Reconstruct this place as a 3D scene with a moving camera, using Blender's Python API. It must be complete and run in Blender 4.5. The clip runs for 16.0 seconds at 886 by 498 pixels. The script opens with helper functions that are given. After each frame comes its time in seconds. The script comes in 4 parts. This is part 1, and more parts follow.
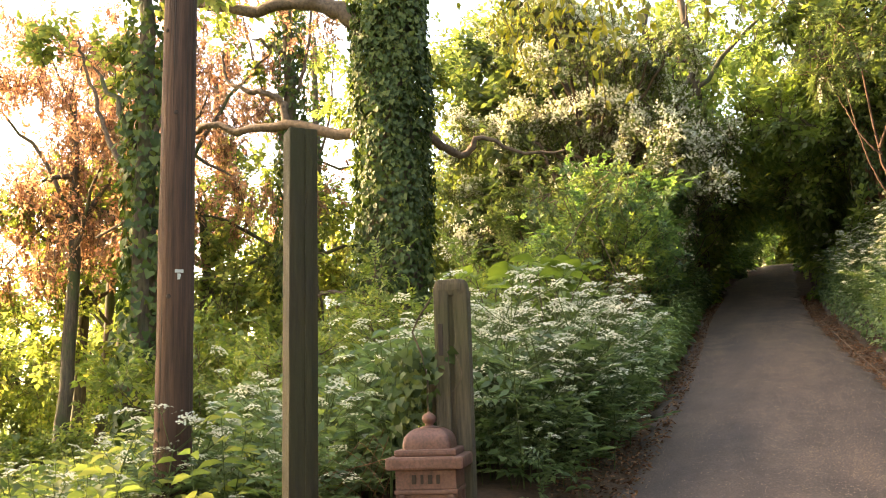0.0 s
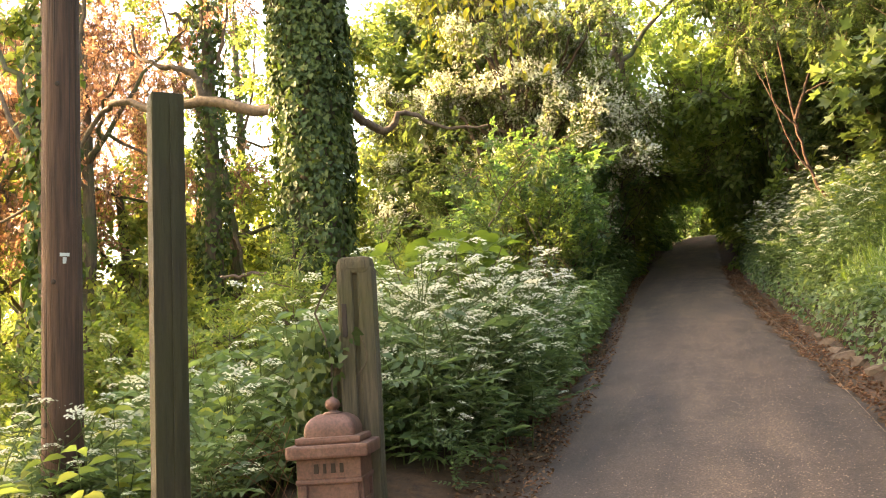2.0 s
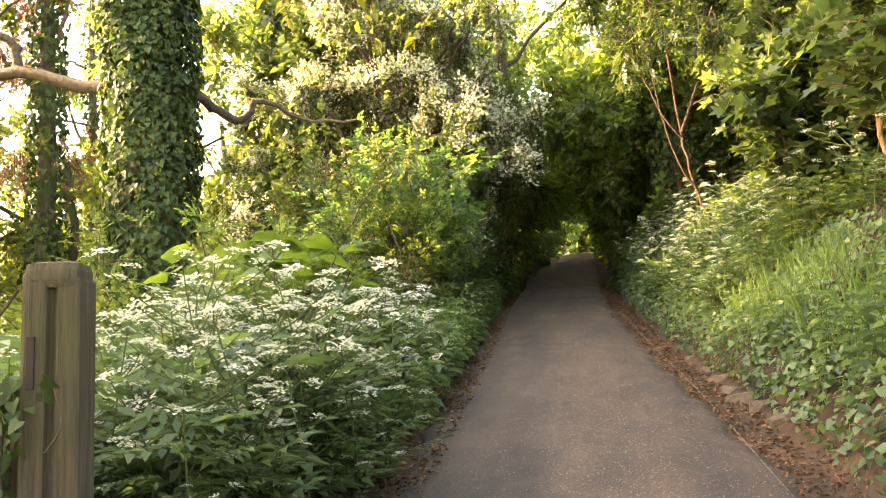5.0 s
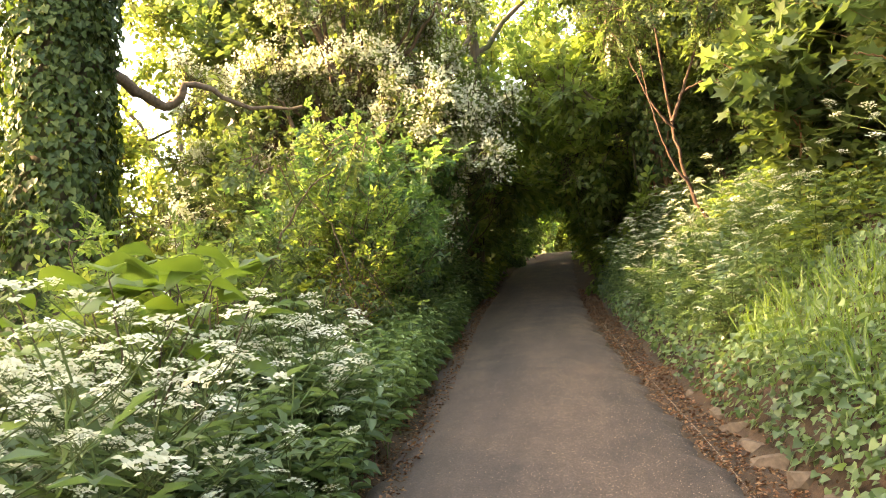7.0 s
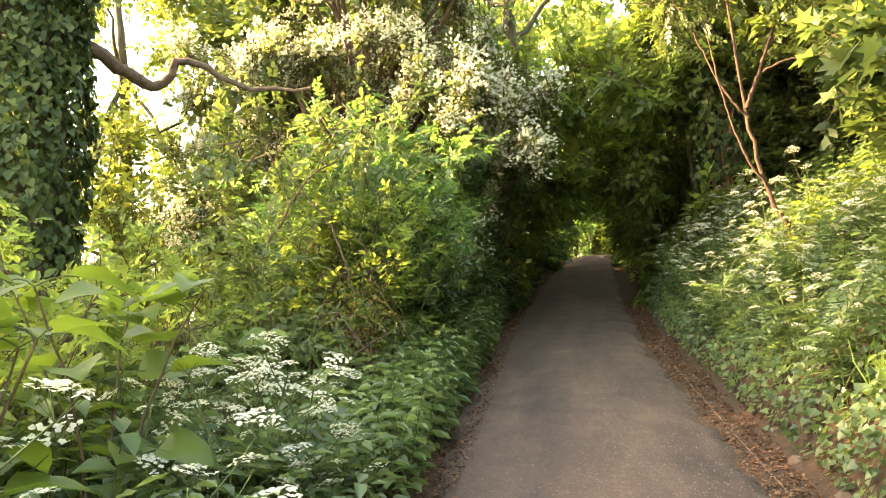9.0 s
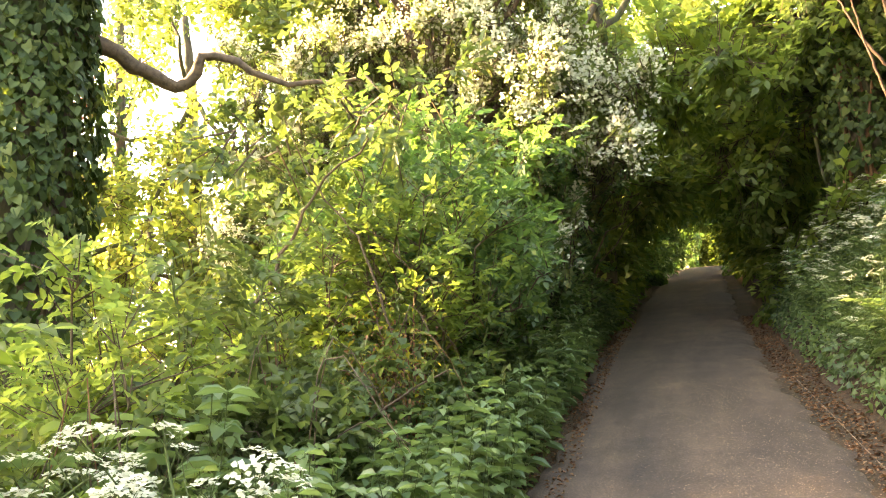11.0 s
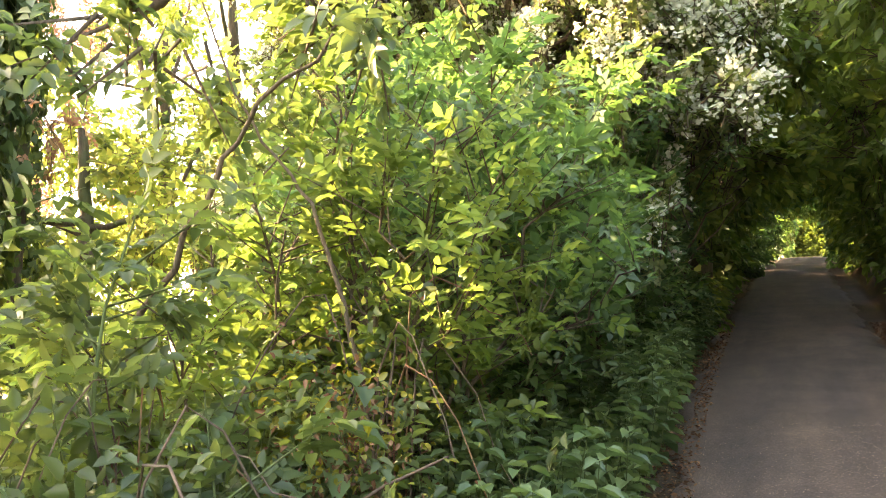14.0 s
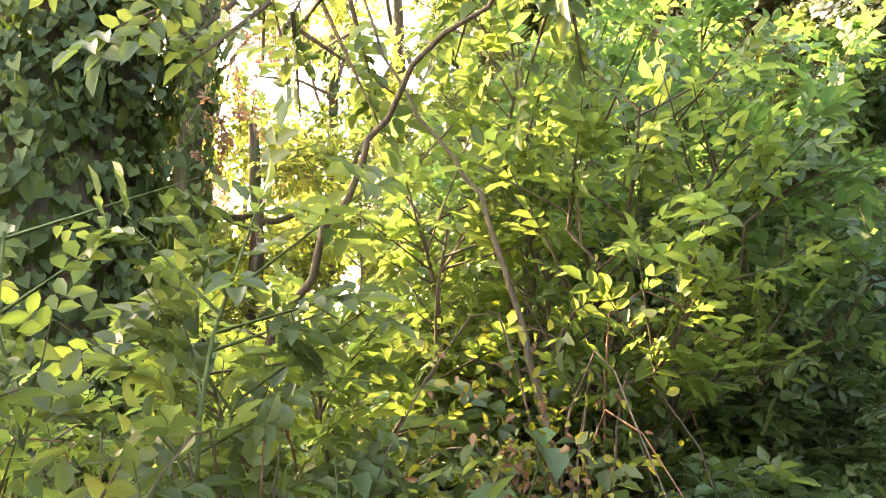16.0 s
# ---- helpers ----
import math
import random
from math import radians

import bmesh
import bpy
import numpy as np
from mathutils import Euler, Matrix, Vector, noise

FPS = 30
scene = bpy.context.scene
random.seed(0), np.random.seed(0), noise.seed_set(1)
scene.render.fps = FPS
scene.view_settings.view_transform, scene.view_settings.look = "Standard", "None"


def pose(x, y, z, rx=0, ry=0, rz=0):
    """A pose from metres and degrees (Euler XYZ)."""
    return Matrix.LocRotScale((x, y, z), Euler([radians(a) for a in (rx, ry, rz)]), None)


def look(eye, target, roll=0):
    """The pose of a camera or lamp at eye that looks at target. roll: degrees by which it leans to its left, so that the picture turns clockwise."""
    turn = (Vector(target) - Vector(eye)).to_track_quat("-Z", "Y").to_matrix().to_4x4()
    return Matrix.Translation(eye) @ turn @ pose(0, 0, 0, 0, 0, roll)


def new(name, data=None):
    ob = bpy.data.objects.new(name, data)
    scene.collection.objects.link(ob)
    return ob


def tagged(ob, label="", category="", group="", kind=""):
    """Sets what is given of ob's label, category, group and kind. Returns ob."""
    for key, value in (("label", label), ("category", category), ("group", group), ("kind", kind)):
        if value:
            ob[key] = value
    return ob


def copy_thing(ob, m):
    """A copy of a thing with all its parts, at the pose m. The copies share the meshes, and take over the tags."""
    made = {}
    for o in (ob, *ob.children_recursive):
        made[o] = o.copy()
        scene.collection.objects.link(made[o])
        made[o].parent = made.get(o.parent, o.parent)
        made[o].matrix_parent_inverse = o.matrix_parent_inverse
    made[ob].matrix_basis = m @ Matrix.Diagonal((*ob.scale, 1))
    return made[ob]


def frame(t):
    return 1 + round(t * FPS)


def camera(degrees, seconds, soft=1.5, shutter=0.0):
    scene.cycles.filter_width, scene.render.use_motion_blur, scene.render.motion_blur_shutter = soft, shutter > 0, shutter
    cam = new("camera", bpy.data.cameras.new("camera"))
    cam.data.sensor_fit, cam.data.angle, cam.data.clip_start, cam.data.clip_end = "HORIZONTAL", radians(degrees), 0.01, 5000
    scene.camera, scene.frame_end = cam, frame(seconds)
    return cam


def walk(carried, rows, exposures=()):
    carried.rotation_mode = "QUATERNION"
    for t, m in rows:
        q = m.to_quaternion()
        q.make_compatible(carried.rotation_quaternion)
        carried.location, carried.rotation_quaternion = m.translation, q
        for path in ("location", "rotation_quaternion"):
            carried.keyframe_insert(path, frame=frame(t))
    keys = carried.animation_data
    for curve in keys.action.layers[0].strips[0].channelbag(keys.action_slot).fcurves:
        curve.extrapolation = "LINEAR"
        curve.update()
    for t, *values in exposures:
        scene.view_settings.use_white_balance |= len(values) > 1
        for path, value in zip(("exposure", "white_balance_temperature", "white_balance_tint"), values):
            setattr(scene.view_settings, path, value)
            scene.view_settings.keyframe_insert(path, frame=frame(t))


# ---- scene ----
cam = camera(55.0, 16.0, 1.0)
PATH = [
    (0, (-0.005, -0.009, 1.515), (-0.755, 1.811, 1.864), -2.1),
    (0.5, (0.042, 0.043, 1.529), (-0.675, 1.886, 1.826), -3.0),
    (1, (0.058, 0.107, 1.528), (-0.563, 1.989, 1.799), -3.2),
    (1.5, (0.053, 0.181, 1.53), (-0.556, 2.066, 1.807), -3.3),
    (2, (0.063, 0.266, 1.531), (-0.547, 2.148, 1.821), -4.0),
    (2.5, (0.051, 0.342, 1.538), (-0.504, 2.247, 1.789), -4.3),
    (3, (-0.013, 0.52, 1.576), (-0.492, 2.45, 1.789), -3.7),
    (3.5, (-0.035, 0.766, 1.597), (-0.407, 2.72, 1.806), -3.7),
    (4, (-0.029, 1.181, 1.626), (-0.458, 3.123, 1.835), -4.2),
    (4.5, (-0.006, 1.489, 1.673), (-0.444, 3.42, 1.95), -3.2),
    (5, (0.004, 1.884, 1.738), (-0.34, 3.832, 2.034), -3.0),
    (7.5, (-0.063, 4.059, 2.221), (-0.354, 6.019, 2.496), -3.3),
    (8, (-0.131, 4.514, 2.339), (-0.469, 6.47, 2.579), -3.0),
    (10.5, (-0.302, 6.808, 2.607), (-0.698, 8.734, 2.976), -1.0),
    (11, (-0.329, 7.302, 2.695), (-0.92, 9.183, 3.033), -2.9),
    (11.5, (-0.371, 7.717, 2.745), (-1.008, 9.591, 3.034), -3.8),
    (12, (-0.448, 8.145, 2.835), (-1.042, 10.037, 3.098), -3.6),
    (12.5, (-0.521, 8.574, 2.878), (-1.122, 10.465, 3.127), -3.4),
    (13, (-0.594, 8.992, 2.979), (-1.319, 10.833, 3.272), -1.4),
    (13.5, (-0.743, 9.326, 3.024), (-1.535, 11.138, 3.32), 1.1),
    (14, (-0.82, 9.7, 3.099), (-1.581, 11.525, 3.396), -0.5),
    (14.5, (-0.841, 10.004, 3.166), (-1.608, 11.825, 3.476), -2.9),
    (15, (-0.94, 10.215, 3.205), (-1.77, 12.005, 3.528), -1.0),
    (15.5, (-1.091, 10.329, 3.235), (-2.019, 12.072, 3.55), 1.1),
    (16, (-1.26, 10.395, 3.263), (-2.362, 12.041, 3.539), 1.1),
]
walk(cam, [(t, look(eye, target, roll)) for t, eye, target, roll in PATH],
     [(0.0, 3.3, 9900, 16), (3.0, 3.72, 10400, 15), (5.0, 3.85, 10500, 14), (8.0, 4.0, 10700, 12), (10.5, 4.38, 10700, 12), (12.5, 4.45, 9900, 15), (16.0, 4.5, 9000, 18)])
# ---------- world, sun ----------
SUN_TO = Vector((-0.92, -0.05, 0.47)).normalized()
world = bpy.data.worlds.new("sky")
scene.world = world
world.use_nodes = True
wn = world.node_tree.nodes
sky = wn.new("ShaderNodeTexSky")
sky.sky_type = "NISHITA"
sky.sun_disc = False
sky.sun_elevation = math.asin(SUN_TO.z)
sky.sun_rotation = math.atan2(SUN_TO.x, SUN_TO.y)
sky.air_density, sky.dust_density, sky.ozone_density = 1.0, 2.0, 1.0
wn["Background"].inputs["Strength"].default_value = 0.15
world.node_tree.links.new(sky.outputs["Color"], wn["Background"].inputs["Color"])
sun = new("sun", bpy.data.lights.new("sun", "SUN"))
sun.data.energy, sun.data.angle, sun.data.color = 3.3, radians(1.2), (1.0, 0.84, 0.62)
sun.matrix_world = look((-30, 15, 30), Vector((-30, 15, 30)) - SUN_TO)

# ---------- materials ----------
def nodes_of(name):
    m = bpy.data.materials.new(name)
    m.use_nodes = True
    t = m.node_tree
    return m, t, t.nodes["Principled BSDF"]


def ramp(t, source, stops):
    r = t.nodes.new("ShaderNodeValToRGB")
    while len(r.color_ramp.elements) < len(stops):
        r.color_ramp.elements.new(0.5)
    for e, (p, c) in zip(r.color_ramp.elements, stops):
        e.position, e.color = p, (*c, 1)
    t.links.new(source, r.inputs["Fac"])
    return r.outputs["Color"]


def grain(t, scale, detail=4.0, rough=0.6, stretch=None):
    c = t.nodes.new("ShaderNodeTexCoord")
    n = t.nodes.new("ShaderNodeTexNoise")
    n.inputs["Scale"].default_value, n.inputs["Detail"].default_value, n.inputs["Roughness"].default_value = scale, detail, rough
    if stretch:
        mp = t.nodes.new("ShaderNodeMapping")
        mp.inputs["Scale"].default_value = stretch
        t.links.new(c.outputs["Object"], mp.inputs["Vector"])
        t.links.new(mp.outputs["Vector"], n.inputs["Vector"])
    else:
        t.links.new(c.outputs["Object"], n.inputs["Vector"])
    return n.outputs["Fac"]


def mixed(t, a, b, fac, mode="MULTIPLY"):
    m = t.nodes.new("ShaderNodeMix")
    m.data_type, m.blend_type = "RGBA", mode
    if isinstance(fac, float):
        m.inputs["Factor"].default_value = fac
    else:
        t.links.new(fac, m.inputs["Factor"])
    for key, v in (("A", a), ("B", b)):
        s = [i for i in m.inputs if i.name == key and i.type == "RGBA"][0]
        if isinstance(v, tuple):
            s.default_value = (*v, 1)
        else:
            t.links.new(v, s)
    return [o for o in m.outputs if o.type == "RGBA"][0]


def bumped(t, bsdf, height, strength, distance=0.02):
    b = t.nodes.new("ShaderNodeBump")
    b.inputs["Strength"].default_value, b.inputs["Distance"].default_value = strength, distance
    t.links.new(height, b.inputs["Height"])
    t.links.new(b.outputs["Normal"], bsdf.inputs["Normal"])


def leaf_material(name, dark, mid, light, through_tint, share=0.45, rough=0.42, patch=0.35, sheen=0.5):
    """Leaf tissue: varies leaf by leaf and in broad patches; light shines through it."""
    m, t, p = nodes_of(name)
    g = t.nodes.new("ShaderNodeNewGeometry")
    col = ramp(t, g.outputs["Random Per Island"], [(0.0, dark), (0.5, mid), (1.0, light)])
    big = ramp(t, grain(t, patch, 2.0), [(0.3, (0.62, 0.66, 0.6)), (0.7, (1.25, 1.2, 1.1))])
    col = mixed(t, col, big, 1.0)
    t.links.new(col, p.inputs["Base Color"])
    p.inputs["Roughness"].default_value = rough
    p.inputs["Specular IOR Level"].default_value = sheen
    tr = t.nodes.new("ShaderNodeBsdfTranslucent")
    t.links.new(mixed(t, col, through_tint, 1.0), tr.inputs["Color"])
    mx = t.nodes.new("ShaderNodeMixShader")
    mx.inputs["Fac"].default_value = share
    t.links.new(p.outputs["BSDF"], mx.inputs[1])
    t.links.new(tr.outputs["BSDF"], mx.inputs[2])
    t.links.new(mx.outputs["Shader"], t.nodes["Material Output"].inputs["Surface"])
    return m


def bark_material(name, dark, light, moss=None, scale=6.0, stretch=(3, 3, 0.5)):
    m, t, p = nodes_of(name)
    f = grain(t, scale, 6.0, 0.65, stretch)
    col = ramp(t, f, [(0.3, dark), (0.7, light)])
    if moss:
        col = mixed(t, col, moss, ramp(t, grain(t, 1.6, 3.0), [(0.45, (0, 0, 0)), (0.62, (0.85, 0.85, 0.85))]), "MIX")
    t.links.new(col, p.inputs["Base Color"])
    p.inputs["Roughness"].default_value = 0.9
    bumped(t, p, f, 0.8, 0.02)
    return m


YEL = (2.1, 1.98, 1.25)
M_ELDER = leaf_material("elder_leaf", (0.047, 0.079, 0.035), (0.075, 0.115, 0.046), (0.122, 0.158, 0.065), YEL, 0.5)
# Lit and shaded tones of green leaf: light and shade put into the colour.
M_LITLEAF = leaf_material("lit_leaf", (0.080, 0.131, 0.046), (0.120, 0.177, 0.059), (0.168, 0.221, 0.077), YEL, 0.66)
M_SHADELEAF = leaf_material("shade_leaf", (0.051, 0.093, 0.058), (0.082, 0.145, 0.082), (0.137, 0.204, 0.105), (2.2, 2.4, 1.0), 0.5)
M_FRESH = leaf_material("fresh_leaf", (0.078, 0.122, 0.032), (0.116, 0.171, 0.047), (0.194, 0.221, 0.069), YEL, 0.5)
M_NETTLE = leaf_material("nettle_leaf", (0.056, 0.100, 0.054), (0.093, 0.156, 0.073), (0.151, 0.217, 0.103), YEL, 0.4)
M_IVY = leaf_material("ivy_leaf", (0.029, 0.050, 0.019), (0.050, 0.079, 0.028), (0.104, 0.127, 0.043), (2.0, 2.2, 0.9), 0.25, 0.55, 0.8, 0.22)
M_COPPER = leaf_material("copper_leaf", (0.160, 0.085, 0.066), (0.215, 0.118, 0.086), (0.260, 0.175, 0.115), (2.2, 1.95, 1.6), 0.58)
M_GOLD = leaf_material("young_oak_leaf", (0.140, 0.150, 0.030), (0.190, 0.190, 0.042), (0.240, 0.230, 0.068), (2.4, 2.2, 1.0), 0.5)
M_BIGLEAF = leaf_material("big_lime_leaf", (0.068, 0.120, 0.024), (0.090, 0.144, 0.030), (0.113, 0.168, 0.041), YEL, 0.45, 0.45, 3.0)
M_HAW = leaf_material("hawthorn_leaf", (0.089, 0.134, 0.065), (0.138, 0.185, 0.089), (0.218, 0.244, 0.124), YEL, 0.62)
M_GRASS = leaf_material("grass_blade", (0.060, 0.114, 0.027), (0.096, 0.168, 0.036), (0.156, 0.222, 0.063), YEL, 0.4, 0.5, 1.2)
M_FAR = leaf_material("far_leaf", (0.089, 0.133, 0.050), (0.141, 0.190, 0.065), (0.224, 0.241, 0.090), YEL, 0.64, 0.6, 0.12)
M_PETAL = leaf_material("white_petal", (0.620, 0.630, 0.540), (0.720, 0.730, 0.660), (0.800, 0.800, 0.750), (1.0, 1.0, 0.92), 0.5, 0.7, 2.0)
M_DEADLEAF = leaf_material("dead_leaf", (0.110, 0.045, 0.022), (0.190, 0.085, 0.042), (0.300, 0.165, 0.095), (1.2, 1.0, 0.8), 0.12, 0.85, 2.0)
M_STEM = bark_material("green_stem", (0.05, 0.08, 0.02), (0.11, 0.14, 0.045), None, 20)
M_TWIG = bark_material("brown_twig", (0.050, 0.034, 0.020), (0.130, 0.090, 0.052), None, 20)
M_REDTWIG = bark_material("reddish_stem", (0.12, 0.055, 0.028), (0.25, 0.125, 0.065), None, 14)
M_BARK = bark_material("oak_bark", (0.030, 0.022, 0.015), (0.130, 0.090, 0.060), (0.045, 0.060, 0.018))
M_DEADWOOD = bark_material("bare_limb", (0.040, 0.026, 0.018), (0.150, 0.098, 0.066), None, 9, (1.5, 1.5, 1.5))
M_POLE = bark_material("creosoted_pole", (0.026, 0.013, 0.008), (0.100, 0.046, 0.026), None, 7, (6, 6, 0.25))
M_BEAM = bark_material("mossy_timber", (0.017, 0.013, 0.006), (0.048, 0.036, 0.014), (0.030, 0.029, 0.008), 9, (5, 5, 0.3))
M_OLDPOST = bark_material("weathered_timber", (0.040, 0.030, 0.018), (0.135, 0.098, 0.056), (0.060, 0.055, 0.018), 9, (6, 6, 0.35))


def iron_material():
    m, t, p = nodes_of("rusty_painted_iron")
    col = ramp(t, grain(t, 9, 6.0), [(0.3, (0.080, 0.034, 0.024)), (0.55, (0.145, 0.062, 0.042)), (0.8, (0.190, 0.098, 0.066))])
    f = grain(t, 70, 4.0)
    col = mixed(t, col, ramp(t, f, [(0.35, (0.7, 0.7, 0.7)), (0.6, (1.1, 1.1, 1.1))]), 1.0)
    t.links.new(col, p.inputs["Base Color"])
    p.inputs["Roughness"].default_value = 0.62
    bumped(t, p, f, 0.35, 0.004)
    return m


def tarmac_material():
    """Worn tarmac: fine aggregate, wheel-worn streaks along the lane, brown wash and darker damp patches."""
    m, t, p = nodes_of("worn_tarmac")
    base = ramp(t, grain(t, 0.9, 5.0, 0.62, (2.6, 0.28, 1)), [(0.28, (0.050, 0.035, 0.029)), (0.5, (0.082, 0.056, 0.044)), (0.74, (0.128, 0.086, 0.064))])
    patches = ramp(t, grain(t, 2.1, 4.0, 0.65, (1, 0.7, 1)), [(0.35, (0.72, 0.70, 0.70)), (0.6, (1.15, 1.08, 1.0))])
    col = mixed(t, base, patches, 1.0)
    fine = grain(t, 75, 4.0, 0.85)
    col = mixed(t, col, ramp(t, fine, [(0.34, (0.35, 0.35, 0.35)), (0.55, (1.1, 1.1, 1.1)), (0.68, (2.6, 2.45, 2.3))]), 0.9)
    t.links.new(col, p.inputs["Base Color"])
    p.inputs["Roughness"].default_value = 0.85
    bumped(t, p, fine, 0.7, 0.006)
    return m


def soil_material():
    m, t, p = nodes_of("leafy_soil")
    f = grain(t, 14, 7.0, 0.7)
    col = ramp(t, f, [(0.3, (0.028, 0.014, 0.008)), (0.55, (0.075, 0.038, 0.021)), (0.8, (0.130, 0.066, 0.036))])
    col = mixed(t, col, ramp(t, grain(t, 1.1, 3.0), [(0.35, (0.6, 0.65, 0.5)), (0.7, (1.15, 1.1, 1.0))]), 1.0)
    t.links.new(col, p.inputs["Base Color"])
    place = t.nodes.new("ShaderNodeTexCoord")
    split = t.nodes.new("ShaderNodeSeparateXYZ")
    t.links.new(place.outputs["Object"], split.inputs["Vector"])
    blur = t.nodes.new("ShaderNodeMath")
    blur.operation = "MULTIPLY_ADD"
    blur.inputs[1].default_value = 5.0
    t.links.new(grain(t, 0.7, 4.0), blur.inputs[0])
    t.links.new(split.outputs["X"], blur.inputs[2])
    band = t.nodes.new("ShaderNodeMapRange")
    band.inputs["From Min"].default_value, band.inputs["From Max"].default_value = -2.4, -6.0
    t.links.new(blur.outputs[0], band.inputs["Value"])
    turf = ramp(t, grain(t, 30, 5.0, 0.7), [(0.3, (0.060, 0.095, 0.022)), (0.55, (0.115, 0.160, 0.036)), (0.8, (0.200, 0.220, 0.070))])
    col = mixed(t, col, turf, band.outputs["Result"], "MIX")
    t.links.new(col, p.inputs["Base Color"])
    p.inputs["Roughness"].default_value = 0.95
    bumped(t, p, f, 0.8, 0.03)
    return m


def stone_material(pale=1.0):
    m, t, p = nodes_of("sandstone")
    f = grain(t, 18, 6.0)
    t.links.new(ramp(t, f, [(0.3, (0.085 * pale, 0.055 * pale, 0.036 * pale)), (0.7, (0.20 * pale, 0.135 * pale, 0.092 * pale))]), p.inputs["Base Color"])
    p.inputs["Roughness"].default_value = 0.9
    bumped(t, p, f, 0.6, 0.01)
    return m


M_IRON, M_TARMAC, M_SOIL, M_STONE = iron_material(), tarmac_material(), soil_material(), stone_material(0.8)
M_GRIT = stone_material(2.0)
M_PLATE = nodes_of("enamel_plate")[0]
M_PLATE.node_tree.nodes["Principled BSDF"].inputs["Base Color"].default_value = (0.42, 0.42, 0.38, 1)
M_INK = nodes_of("dark_recess")[0]
M_INK.node_tree.nodes["Principled BSDF"].inputs["Base Color"].default_value = (0.035, 0.022, 0.015, 1)
M_INK.node_tree.nodes["Principled BSDF"].inputs["Roughness"].default_value = 0.9

# ---------- mesh helpers ----------
rng = np.random.default_rng(7)


def np_mesh(name, verts, faces):
    me = bpy.data.meshes.new(name)
    faces = np.asarray(faces, dtype=np.int32)
    k = faces.shape[1]
    me.vertices.add(len(verts))
    me.vertices.foreach_set("co", np.asarray(verts, dtype=np.float32).ravel())
    me.loops.add(faces.size)
    me.loops.foreach_set("vertex_index", faces.ravel())
    me.polygons.add(len(faces))
    me.polygons.foreach_set("loop_start", np.arange(0, faces.size, k, dtype=np.int32))
    me.update(calc_edges=True)
    return me


def part(name, shape, material, parent=None, label="", smooth=False):
    """Links a bmesh, or (verts, faces), as one mesh object under its thing."""
    if isinstance(shape, tuple):
        me = np_mesh(name, *shape)
    else:
        me = bpy.data.meshes.new(name)
        shape.to_mesh(me)
        shape.free()
    me.materials.append(material)
    if smooth:
        me.polygons.foreach_set("use_smooth", np.ones(len(me.polygons), dtype=bool))
    ob = new(name, me)
    if parent:
        ob.parent = parent
    if label:
        ob["label"] = label
    return ob


def joined(pieces):
    vs, fs, n = [], [], 0
    for v, f in pieces:
        vs.append(v)
        fs.append(np.asarray(f) + n)
        n += len(v)
    return np.concatenate(vs), np.concatenate(fs)


def tube(path, radii, sides=8, rough=0.0):
    """A tapered tube along a path, closed by its thin end."""
    p = np.asarray(path, dtype=float)
    r = np.broadcast_to(np.asarray(radii, dtype=float), (len(p),))
    d = np.gradient(p, axis=0)
    d /= np.linalg.norm(d, axis=1)[:, None] + 1e-9
    ref = np.where(np.abs(d[:, 2:3]) > 0.9, np.array([[1.0, 0, 0]]), np.array([[0, 0, 1.0]]))
    u = np.cross(d, ref)
    u /= np.linalg.norm(u, axis=1)[:, None]
    for i in range(1, len(u)):
        w = u[i - 1] - d[i] * (u[i - 1] @ d[i])
        u[i] = w / (np.linalg.norm(w) + 1e-9)
    w = np.cross(d, u)
    a = np.linspace(0, 2 * np.pi, sides, endpoint=False)
    rr = r[:, None] * (1 + rough * rng.normal(size=(len(p), sides)))
    v = p[:, None] + rr[..., None] * (np.cos(a)[None, :, None] * u[:, None] + np.sin(a)[None, :, None] * w[:, None])
    i, j = np.meshgrid(np.arange(len(p) - 1), np.arange(sides), indexing="ij")
    k = (j + 1) % sides
    f = np.stack([i * sides + j, i * sides + k, (i + 1) * sides + k, (i + 1) * sides + j], -1).reshape(-1, 4)
    return v.reshape(-1, 3), f


def curve(points, n=14, wobble=0.0):
    """A smooth path through a few points, slightly crooked."""
    p = np.asarray(points, dtype=float)
    t = np.linspace(0, len(p) - 1, n)
    i = np.minimum(t.astype(int), len(p) - 2)
    f = (t - i)[:, None]
    a, b = p[np.maximum(i - 1, 0)], p[i]
    c, d = p[i + 1], p[np.minimum(i + 2, len(p) - 1)]
    q = 0.5 * (2 * b + (c - a) * f + (2 * a - 5 * b + 4 * c - d) * f ** 2 + (3 * b - a - 3 * c + d) * f ** 3)
    if wobble:
        q[1:-1] += rng.normal(size=(n - 2, 3)) * wobble
    return q


def sticks(a, b, ra, rb):
    """Many thin three-sided twigs from a to b in one go."""
    a, b = np.asarray(a, float), np.asarray(b, float)
    d = b - a
    d /= np.linalg.norm(d, axis=1)[:, None] + 1e-9
    ref = np.where(np.abs(d[:, 2:3]) > 0.9, np.array([[1.0, 0, 0]]), np.array([[0, 0, 1.0]]))
    u = np.cross(d, ref)
    u /= np.linalg.norm(u, axis=1)[:, None] + 1e-9
    w = np.cross(d, u)
    ring = []
    for p, r in ((a, ra), (b, rb)):
        for k in range(3):
            t = 2 * np.pi * k / 3
            ring.append(p + np.asarray(r).reshape(-1, 1) * (math.cos(t) * u + math.sin(t) * w))
    v = np.stack(ring, 1)
    base = np.array([[0, 1, 4, 3], [1, 2, 5, 4], [2, 0, 3, 5]])
    f = (np.arange(len(a))[:, None, None] * 6 + base[None]).reshape(-1, 4)
    return v.reshape(-1, 3), f


